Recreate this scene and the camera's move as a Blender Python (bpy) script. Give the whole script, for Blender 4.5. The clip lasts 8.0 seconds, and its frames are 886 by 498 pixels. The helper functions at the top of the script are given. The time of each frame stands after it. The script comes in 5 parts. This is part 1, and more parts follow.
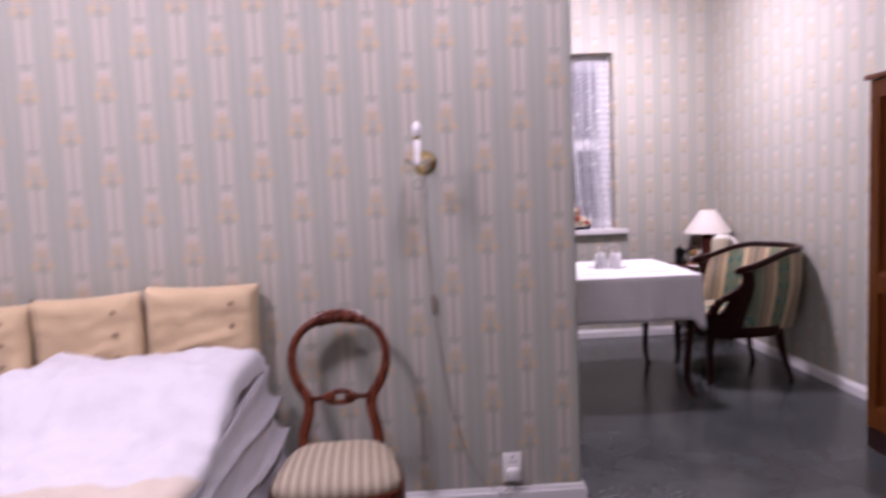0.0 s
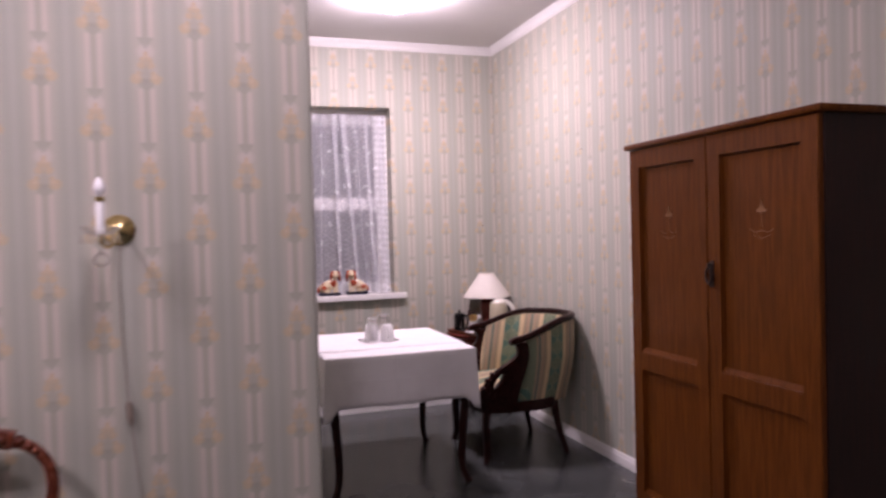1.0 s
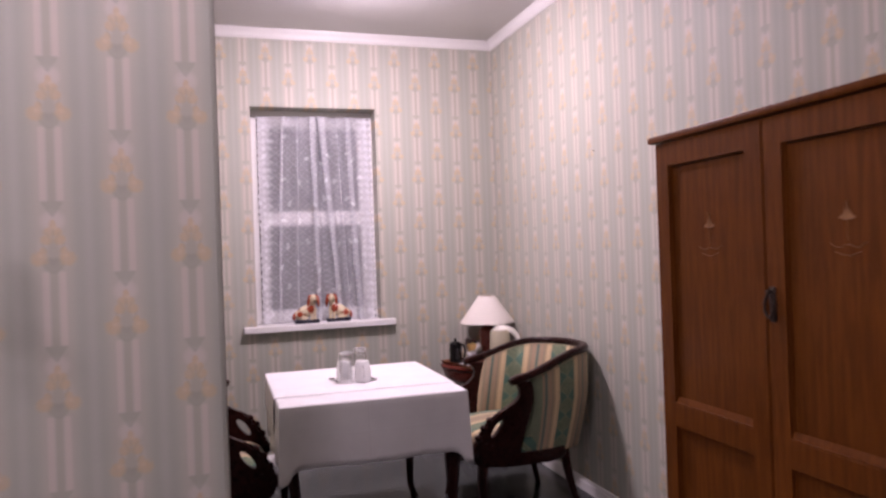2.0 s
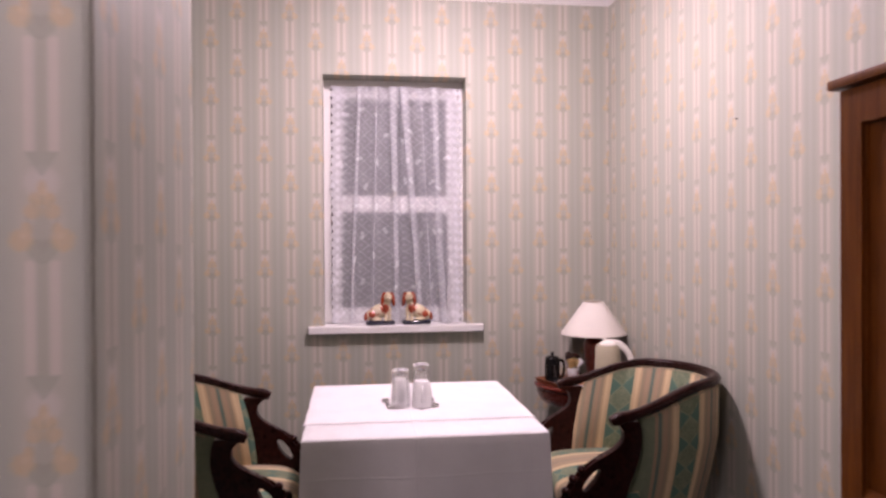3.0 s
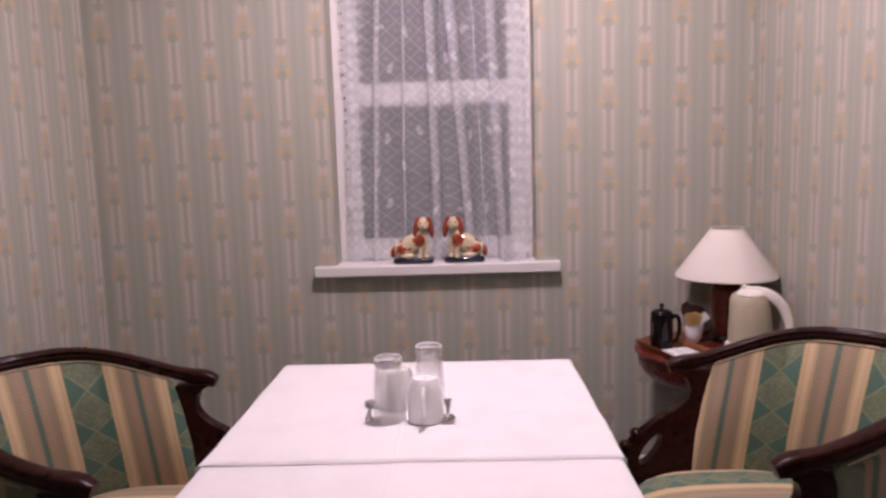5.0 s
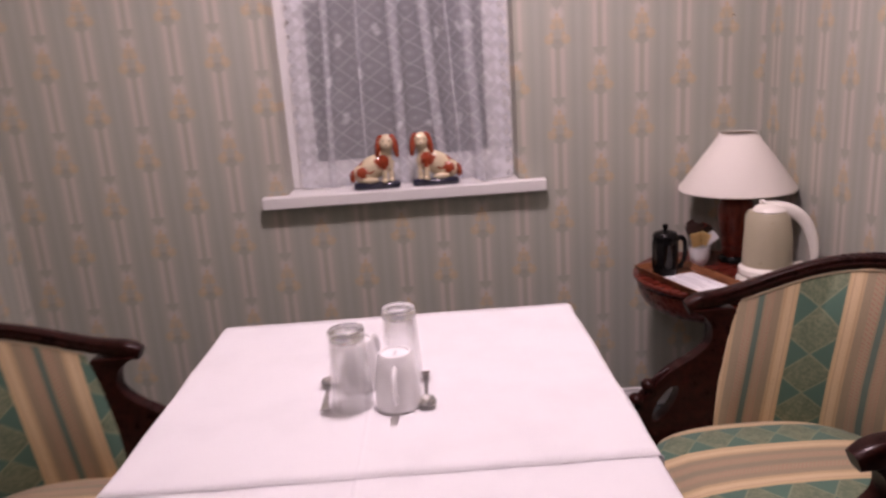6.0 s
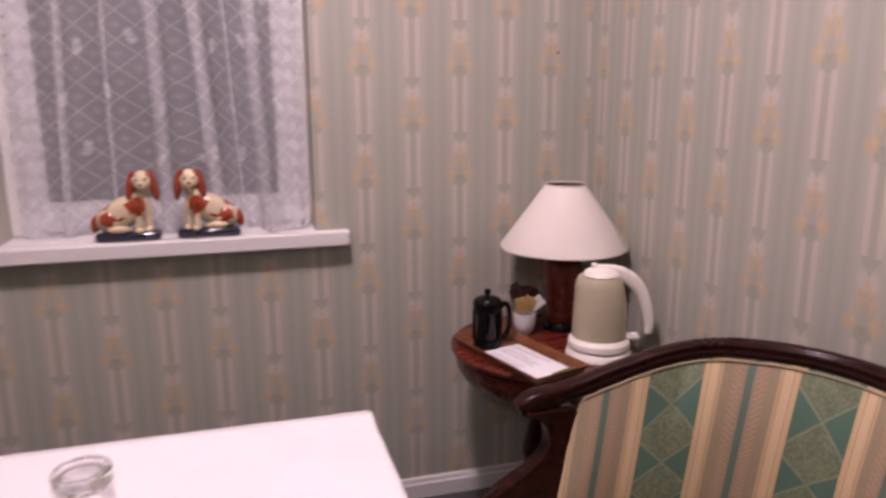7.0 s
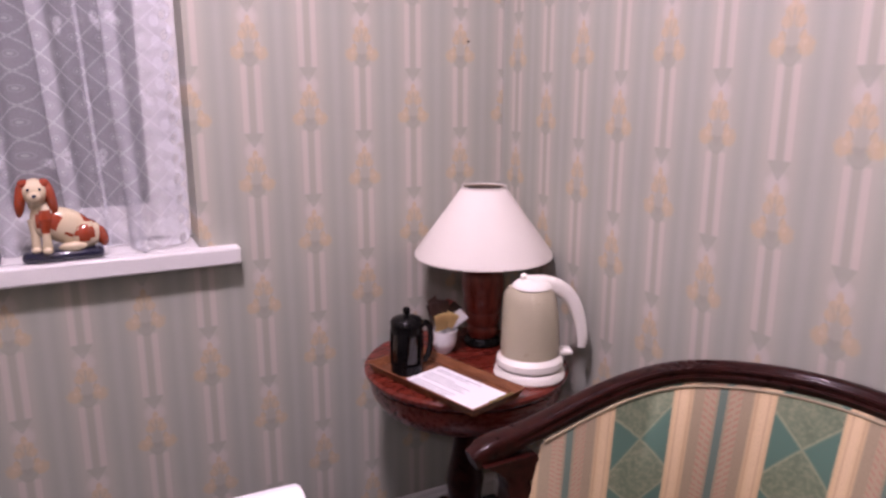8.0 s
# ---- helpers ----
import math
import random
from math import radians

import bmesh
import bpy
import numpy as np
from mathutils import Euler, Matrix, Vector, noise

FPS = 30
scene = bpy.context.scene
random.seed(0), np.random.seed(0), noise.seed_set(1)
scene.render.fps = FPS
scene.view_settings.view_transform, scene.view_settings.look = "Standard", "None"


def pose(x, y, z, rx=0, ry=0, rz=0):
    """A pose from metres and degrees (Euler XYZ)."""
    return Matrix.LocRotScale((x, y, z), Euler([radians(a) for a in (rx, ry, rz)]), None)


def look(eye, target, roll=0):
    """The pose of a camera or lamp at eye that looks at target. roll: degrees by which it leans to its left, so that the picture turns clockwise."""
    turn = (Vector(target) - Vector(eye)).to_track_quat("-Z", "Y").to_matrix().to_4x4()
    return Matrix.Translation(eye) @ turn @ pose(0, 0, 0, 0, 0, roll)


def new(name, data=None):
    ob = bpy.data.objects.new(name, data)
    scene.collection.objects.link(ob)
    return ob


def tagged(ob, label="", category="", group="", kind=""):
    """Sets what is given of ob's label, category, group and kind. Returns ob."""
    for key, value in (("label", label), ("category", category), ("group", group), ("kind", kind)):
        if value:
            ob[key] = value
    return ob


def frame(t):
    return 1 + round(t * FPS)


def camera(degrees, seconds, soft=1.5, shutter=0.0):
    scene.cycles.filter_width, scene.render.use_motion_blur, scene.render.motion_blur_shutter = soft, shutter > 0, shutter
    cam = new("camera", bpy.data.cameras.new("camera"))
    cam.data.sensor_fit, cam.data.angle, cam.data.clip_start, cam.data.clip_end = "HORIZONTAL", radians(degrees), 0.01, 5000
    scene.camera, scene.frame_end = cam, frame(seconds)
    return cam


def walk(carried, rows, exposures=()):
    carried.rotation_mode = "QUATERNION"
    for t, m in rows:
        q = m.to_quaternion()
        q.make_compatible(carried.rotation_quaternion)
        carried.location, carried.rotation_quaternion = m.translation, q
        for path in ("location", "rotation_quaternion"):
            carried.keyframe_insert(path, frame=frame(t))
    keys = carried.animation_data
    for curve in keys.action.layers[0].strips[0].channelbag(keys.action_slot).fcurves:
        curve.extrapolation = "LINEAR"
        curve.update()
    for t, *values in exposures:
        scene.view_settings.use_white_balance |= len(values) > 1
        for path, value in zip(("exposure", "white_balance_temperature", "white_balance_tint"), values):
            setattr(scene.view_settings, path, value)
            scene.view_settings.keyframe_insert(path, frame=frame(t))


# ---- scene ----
cam = camera(64.0, 8.0, soft=2.6, shutter=0.5)
PATH = [
    (0, (0.392, -0.004, 1.327), (0.475, 1.987, 1.158), -2.3),
    (0.5, (0.511, 0.215, 1.398), (0.912, 2.173, 1.309), -3.6),
    (1, (0.713, 0.453, 1.399), (1.342, 2.351, 1.354), -1.5),
    (1.2, (0.796, 0.557, 1.406), (1.444, 2.449, 1.381), -1.8),
    (2.3, (1.184, 1.279, 1.401), (1.728, 3.204, 1.412), -1.4),
    (2.5, (1.285, 1.418, 1.419), (1.769, 3.359, 1.432), -0.7),
    (3, (1.444, 1.761, 1.402), (1.695, 3.746, 1.391), -0.3),
    (3.5, (1.577, 2.118, 1.42), (1.874, 4.096, 1.426), -2.2),
    (4, (1.706, 2.447, 1.395), (1.822, 4.442, 1.336), -1.3),
    (4.2, (1.704, 2.556, 1.392), (1.759, 4.551, 1.263), 0.1),
    (5.3, (1.827, 3.124, 1.336), (1.737, 5.096, 1.02), -1.8),
    (5.5, (1.827, 3.199, 1.345), (1.727, 5.155, 0.94), -0.6),
    (6, (1.799, 3.388, 1.348), (1.816, 5.325, 0.85), -4.0),
    (6.5, (1.845, 3.623, 1.333), (2.171, 5.53, 0.825), -1.7),
    (7, (1.919, 3.84, 1.332), (2.446, 5.721, 0.902), -0.3),
    (7.5, (1.925, 3.985, 1.341), (2.7, 5.776, 0.907), -0.2),
    (8, (1.888, 4.105, 1.338), (2.756, 5.848, 0.882), -0.0),
]
EXPOSURES = [
    (0.0, 0.19, 5820, 44), (0.5, 0.12, 5980, 46), (1.0, -0.05, 6220, 44), (1.2, -0.07, 6220, 45), (2.3, -0.08, 6200, 43), (2.5, -0.07, 6380, 42), (3.0, -0.04, 6450, 44),
    (3.5, -0.04, 6230, 48), (4.0, -0.11, 6300, 48), (4.2, -0.15, 6260, 47), (5.5, -0.39, 6580, 42), (6.0, -0.39, 6560, 43), (6.5, -0.40, 6620, 46), (7.0, -0.31, 6650, 45),
    (7.5, -0.08, 6420, 46), (8.0, 0.07, 6100, 48)]
walk(cam, [(t, look(eye, target, roll)) for t, eye, target, roll in PATH], EXPOSURES)

# ---- world: a dark night outside ----
world = bpy.data.worlds.new("night")
world.use_nodes = True
scene.world = world
world.node_tree.nodes["Background"].inputs[0].default_value = (0.10, 0.13, 0.2, 1)
world.node_tree.nodes["Background"].inputs[1].default_value = 0.03

LAMP_DINING, LAMP_BED, LAMP_DOOR = 230.0, 155.0, 150.0          # glow of the ceiling lamps
LAMP_COLOUR = (1.0, 0.93, 0.88)

# ---- plan, in metres ----
X_RIGHT, Y_BACK, X_ALCOVE = 3.005, 5.95, 0.27
P_FRONT, P_BACK, P_END = 2.87, 3.547, 1.06
X_BED, Y_REAR = -2.75, -1.6
CEIL = 2.918
WIN_X0, WIN_X1, WIN_Z0, WIN_Z1 = 1.27, 2.117, 0.89, 2.403


# ---- node shorthand ----
class V:
    """A number socket that can be reckoned with."""
    def __init__(self, tree, sock):
        self.t, self.s = tree, sock

    def _op(self, op, *others, flip=False):
        n = self.t.nodes.new("ShaderNodeMath")
        n.operation = op
        args = [self, *others]
        if flip:
            args = [others[0], self]
        for i, a in enumerate(args):
            if isinstance(a, V):
                self.t.links.new(a.s, n.inputs[i])
            else:
                n.inputs[i].default_value = a
        return V(self.t, n.outputs[0])

    def __add__(self, o): return self._op("ADD", o)
    def __radd__(self, o): return self._op("ADD", o)
    def __sub__(self, o): return self._op("SUBTRACT", o)
    def __rsub__(self, o): return self._op("SUBTRACT", o, flip=True)
    def __mul__(self, o): return self._op("MULTIPLY", o)
    def __rmul__(self, o): return self._op("MULTIPLY", o)
    def __truediv__(self, o): return self._op("DIVIDE", o)
    def abs(self): return self._op("ABSOLUTE")
    def floor(self): return self._op("FLOOR")
    def fract(self): return self._op("FRACT")
    def max(self, o): return self._op("MAXIMUM", o)
    def min(self, o): return self._op("MINIMUM", o)
    def pow(self, o): return self._op("POWER", o)
    def sin(self): return self._op("SINE")
    def mod(self, o): return self._op("FLOORED_MODULO", o)

    def step(self, lo, hi):
        """0 below lo, 1 above hi (or the other way round)."""
        n = self.t.nodes.new("ShaderNodeMapRange")
        n.interpolation_type = "SMOOTHSTEP"
        self.t.links.new(self.s, n.inputs[0])
        rising = hi > lo
        n.inputs[1].default_value, n.inputs[2].default_value = min(lo, hi), max(lo, hi)
        n.inputs[3].default_value, n.inputs[4].default_value = (0, 1) if rising else (1, 0)
        return V(self.t, n.outputs[0])


def blob(u, v, cu, cv, ru, rv, soft=0.35):
    """A soft ellipse."""
    a, b = (u - cu) / ru, (v - cv) / rv
    return (a * a + b * b).step(1 + soft, 1 - soft)


class Mat:
    def __init__(self, name, rough=0.5, metal=0.0, spec=0.5):
        self.m = bpy.data.materials.new(name)
        self.m.use_nodes = True
        self.t = self.m.node_tree
        self.p = self.t.nodes["Principled BSDF"]
        self.out = self.t.nodes["Material Output"]
        self.p.inputs["Roughness"].default_value = rough
        self.p.inputs["Metallic"].default_value = metal
        self.p.inputs["Specular IOR Level"].default_value = spec

    def node(self, kind, **kw):
        n = self.t.nodes.new(kind)
        for k, v in kw.items():
            n.inputs[k].default_value = v
        return n

    def place(self, kind="Object"):
        return self.t.nodes.new("ShaderNodeTexCoord").outputs[kind]

    def world_xyz(self):
        g = self.t.nodes.new("ShaderNodeNewGeometry")
        s = self.t.nodes.new("ShaderNodeSeparateXYZ")
        self.t.links.new(g.outputs["Position"], s.inputs[0])
        return [V(self.t, s.outputs[i]) for i in range(3)]

    def uv(self):
        s = self.t.nodes.new("ShaderNodeSeparateXYZ")
        self.t.links.new(self.place("UV"), s.inputs[0])
        return V(self.t, s.outputs[0]), V(self.t, s.outputs[1])

    def noise(self, scale, detail=3.0, stretch=(1, 1, 1), where="Object", rough=0.55):
        mp = self.t.nodes.new("ShaderNodeMapping")
        mp.inputs["Scale"].default_value = stretch
        self.t.links.new(self.place(where), mp.inputs[0])
        n = self.node("ShaderNodeTexNoise", Scale=scale, Detail=detail, Roughness=rough)
        self.t.links.new(mp.outputs[0], n.inputs["Vector"])
        return V(self.t, n.outputs["Fac"])

    def colour(self, c):
        n = self.t.nodes.new("ShaderNodeRGB")
        n.outputs[0].default_value = (*c, 1)
        return n.outputs[0]

    def mix(self, a, b, fac, kind="MIX"):
        n = self.t.nodes.new("ShaderNodeMix")
        n.data_type, n.blend_type = "RGBA", kind
        a = self.colour(a) if isinstance(a, tuple) else a
        b = self.colour(b) if isinstance(b, tuple) else b
        self.t.links.new(a, n.inputs[6])
        self.t.links.new(b, n.inputs[7])
        if isinstance(fac, V):
            self.t.links.new(fac.s, n.inputs[0])
        else:
            n.inputs[0].default_value = fac
        return n.outputs[2]

    def base(self, c):
        self.t.links.new(self.colour(c) if isinstance(c, tuple) else c, self.p.inputs["Base Color"])
        return self

    def rough(self, v):
        self.t.links.new(v.s, self.p.inputs["Roughness"])
        return self

    def bump(self, h, strength=0.2, distance=0.002):
        n = self.node("ShaderNodeBump", Strength=strength, Distance=distance)
        self.t.links.new(h.s, n.inputs["Height"])
        self.t.links.new(n.outputs[0], self.p.inputs["Normal"])
        return self


def plain(name, c, rough=0.5, metal=0.0, vary=0.12, scale=9.0, fine=120.0, bump=0.08, spec=0.5, coat=0.0):
    """A painted, cast or moulded surface with cloudy and fine variation."""
    m = Mat(name, rough, metal, spec)
    big, small = m.noise(scale, 3), m.noise(fine, 2)
    dark = tuple(v * (1 - vary) for v in c)
    light = tuple(min(1.0, v * (1 + vary * 0.6)) for v in c)
    m.base(m.mix(dark, light, big * 0.7 + small * 0.3))
    m.rough(big * 0.18 + (rough - 0.09))
    if bump:
        m.bump(small, bump, 0.001)
    m.p.inputs["Coat Weight"].default_value = coat
    m.p.inputs["Coat Roughness"].default_value = 0.12
    return m.m


def wood(name, c0, c1, stretch=(14, 14, 1.2), rough=0.35, coat=0.3, scale=5.0, bump=0.12, spec=0.25, streak=0.5):
    m = Mat(name, rough, spec=spec)
    g = m.noise(scale, 6, stretch, rough=0.65)
    f = m.noise(scale * 9, 3, stretch)
    cloud = m.noise(2.2, 2)
    c = m.mix(c0, c1, g.step(0.34, 0.68))
    c = m.mix(c, tuple(v * 0.55 for v in c0), f.step(0.55, 0.75) * streak)
    c = m.mix(c, tuple(v * 0.6 for v in c1), cloud.step(0.45, 0.75) * 0.45)
    m.base(c).rough(g * 0.2 + (rough - 0.1)).bump(f, bump, 0.0008)
    m.p.inputs["Coat Weight"].default_value = coat
    m.p.inputs["Coat Roughness"].default_value = 0.10
    return m.m


def wallpaper(name, axis, u0, v0):
    """Flower columns between grey-blue bands; u0, v0: the middle of one flower."""
    m = Mat(name, 0.62, spec=0.3)
    xyz = m.world_xyz()
    S, P = 0.148, 0.33
    u = (xyz[axis] - u0) / S
    col = (u + 0.5).floor()
    c = (u - col) * S
    odd = col.mod(2.0)
    v = ((xyz[2] - v0) / P + odd * 0.5 + 0.5).fract() * P - P / 2
    a = c.abs()
    big, fine = m.noise(1.3, 3, where="Object"), m.noise(210, 2, where="Object")
    thread = m.noise(60, 2, (1, 1, 0.02), where="Object")
    col_bg = m.mix((0.478, 0.468, 0.390), (0.383, 0.402, 0.340), a.step(0.022, 0.062) * 0.72 + (a - 0.050).abs().step(0.022, 0.0) * 0.14)
    col_bg = m.mix(col_bg, (0.50, 0.495, 0.445), (a - 0.074).abs().step(0.018, 0.0) * 0.3)
    stem_v = (v + 0.14).abs().step(0.088, 0.082)
    stem_up = (v - 0.19).abs().step(0.088, 0.082)
    stem = stem_v.max(stem_up)
    cream = (0.625, 0.565, 0.50)
    col_bg = m.mix(col_bg, cream, (a - 0.0175).abs().step(0.0095, 0.0045) * stem * 0.62)
    col_bg = m.mix(col_bg, (0.41, 0.40, 0.325), a.step(0.0090, 0.0050) * stem * 0.72)
    # pale patch that carries the flowers
    col_bg = m.mix(col_bg, (0.65, 0.605, 0.555), blob(c, v, 0.0, 0.060, 0.024, 0.024, 0.8) * 0.55)
    col_bg = m.mix(col_bg, (0.57, 0.545, 0.485), blob(c, v, 0.0, -0.008, 0.030, 0.045, 0.7) * 0.38)
    # heart at the stem's foot
    heart = (a - (v + 0.262) * 0.62).step(0.004, -0.002) * (v + 0.262).step(0.0, 0.004) * (v + 0.226).step(0.004, 0.0)
    heart2 = (a - (v - 0.068) * 0.62).step(0.004, -0.002) * (v - 0.068).step(0.0, 0.004) * (v - 0.104).step(0.004, 0.0)
    green = (0.365, 0.375, 0.305)
    col_bg = m.mix(col_bg, green, heart.max(heart2) * 0.6)
    # leaves
    col_bg = m.mix(col_bg, green, blob(a, v, 0.008, -0.038, 0.014, 0.015, 0.5).max(blob(c, v, 0.0, -0.050, 0.013, 0.010)) * 0.75)
    orange = (0.575, 0.435, 0.245)
    # a pointed spray of three tiers, a fork of dark veins, two ragged blossoms below
    spray = blob(c, v, 0.0, 0.050, 0.0075, 0.0140, 0.6).max(blob(a, v, 0.0080, 0.035, 0.0110, 0.0115, 0.6)).max(blob(a, v, 0.0130, 0.018, 0.0130, 0.0120, 0.6))
    ragged = m.noise(130, 2)
    frill = (ragged - 0.5) * 0.012
    fl = spray.max(blob(a + frill, v + frill, 0.029, -0.025, 0.0175, 0.0165, 0.6)).max(blob(a, v + frill, 0.021, -0.008, 0.0080, 0.0100, 0.6))
    col_bg = m.mix(col_bg, orange, fl * (0.38 + 0.48 * m.noise(90, 2)))
    fork = (a - (v + 0.040) * 0.45).abs().step(0.0042, 0.0008) * (v + 0.014).abs().step(0.028, 0.022)
    fork = fork.max((a - (v - 0.004) * 0.42).abs().step(0.0038, 0.0008) * (v - 0.020).abs().step(0.017, 0.013) * 0.8).max(a.step(0.0042, 0.0012) * v.abs().step(0.046, 0.038))
    col_bg = m.mix(col_bg, (0.335, 0.340, 0.270), (fork * 0.34).max(blob(c, v, 0.0, -0.012, 0.0130, 0.0300, 0.7) * 0.42))
    col_bg = m.mix(col_bg, (0.80, 0.68, 0.5), blob(a, v, 0.026, -0.018, 0.005, 0.005).max(blob(c, v, 0.004, 0.046, 0.005, 0.006)) * 0.15)
    c2 = m.mix(col_bg, (0.34, 0.34, 0.33), thread.step(0.5, 0.75) * 0.10)
    c2 = m.mix(c2, (0.42, 0.39, 0.35), big.step(0.5, 0.8) * 0.14)
    c2 = m.mix(c2, (0.880, 0.880, 0.889), 1.0, "MULTIPLY")
    m.base(c2).bump(fine * 0.5 + fl * 0.4 + stem * 0.2, 0.16, 0.0012)
    m.rough(fine * 0.15 + 0.5)
    return m.m


def upholstery(name, line=1.0):
    """Striped cloth: diamonds on green, gold bands, mauve bands with a teal line. u across, v along, in metres."""
    m = Mat(name, 0.75, spec=0.25)
    u, v = m.uv()
    u, v = u / 1.012, v / 0.98
    P = 0.255
    c = ((u / P + 0.5).fract() - 0.5) * P
    a = c.abs()
    weave = m.noise(420, 2)
    gold, mauve, teal = (0.50, 0.365, 0.205), (0.280, 0.228, 0.146), (0.064, 0.140, 0.104)
    col = m.mix((0.57, 0.43, 0.255), gold, (a - 0.064).abs().step(0.003, 0.016))
    lines = ((a - 0.0585).abs().step(0.0024, 0.0008)).max((a - 0.0765).abs().step(0.0024, 0.0008))
    col = m.mix(col, (0.30, 0.20, 0.12), lines * 0.42)
    col = m.mix(mauve, col, (a - 0.064).abs().step(0.0195, 0.0145))
    hatch = (v * 720 + a * 420).sin().step(-0.3, 0.6) * ((a - 0.1025).abs().step(0.0046, 0.0032).max((a - 0.1130).abs().step(0.0046, 0.0032)))
    col = m.mix(col, (0.385, 0.295, 0.19), (a - 0.1075).abs().step(0.0095, 0.0085) * 0.6)
    col = m.mix(col, (0.34, 0.150, 0.105), hatch * 0.55)
    col = m.mix(col, (0.100, 0.152, 0.122), a.step(0.1202, 0.1222) * line)
    # green band with a column of diamonds, crossed by pale threads
    H = 0.098
    w = ((v / H).fract() - 0.5).abs() * 2
    dia = a / 0.048 * 0.80 + w
    pat, pat2 = m.noise(130, 3), m.noise(34, 3)
    sage = m.mix((0.098, 0.140, 0.085), (0.190, 0.218, 0.135), pat.step(0.38, 0.66) * 0.6 + pat2.step(0.4, 0.65) * 0.4)
    band = m.mix(sage, teal, dia.step(0.97, 1.05))
    band = m.mix(band, (0.31, 0.33, 0.205), (dia - 1.0).abs().step(0.08, 0.02) * 0.38)
    col = m.mix(band, col, a.step(0.0470, 0.0500))
    col = m.mix(col, (0.12, 0.10, 0.07), weave.step(0.5, 0.72) * 0.22)
    m.base(col).bump(weave + pat * 0.4, 0.25, 0.0008)
    m.p.inputs["Sheen Weight"].default_value = 0.12
    return m.m


def seat_stripes(name):
    m = Mat(name, 0.75, spec=0.25)
    u, v = m.uv()
    k = (u / 0.030).fract()
    col = m.mix((0.48, 0.405, 0.295), (0.245, 0.215, 0.155), (k - 0.5).abs().step(0.28, 0.2))
    col = m.mix(col, (0.62, 0.52, 0.40), (k - 0.5).abs().step(0.08, 0.04) * 0.5)
    weave = m.noise(500, 2)
    m.base(m.mix(col, (0.2, 0.15, 0.1), weave.step(0.5, 0.75) * 0.2)).bump(weave, 0.2, 0.0008)
    return m.m


def chance(m, a, b):
    """A random number for each whole pair a, b."""
    n = m.t.nodes.new("ShaderNodeTexWhiteNoise")
    c = m.t.nodes.new("ShaderNodeCombineXYZ")
    m.t.links.new(a.s, c.inputs[0])
    m.t.links.new(b.s, c.inputs[1])
    m.t.links.new(c.outputs[0], n.inputs["Vector"])
    return V(m.t, n.outputs["Value"])


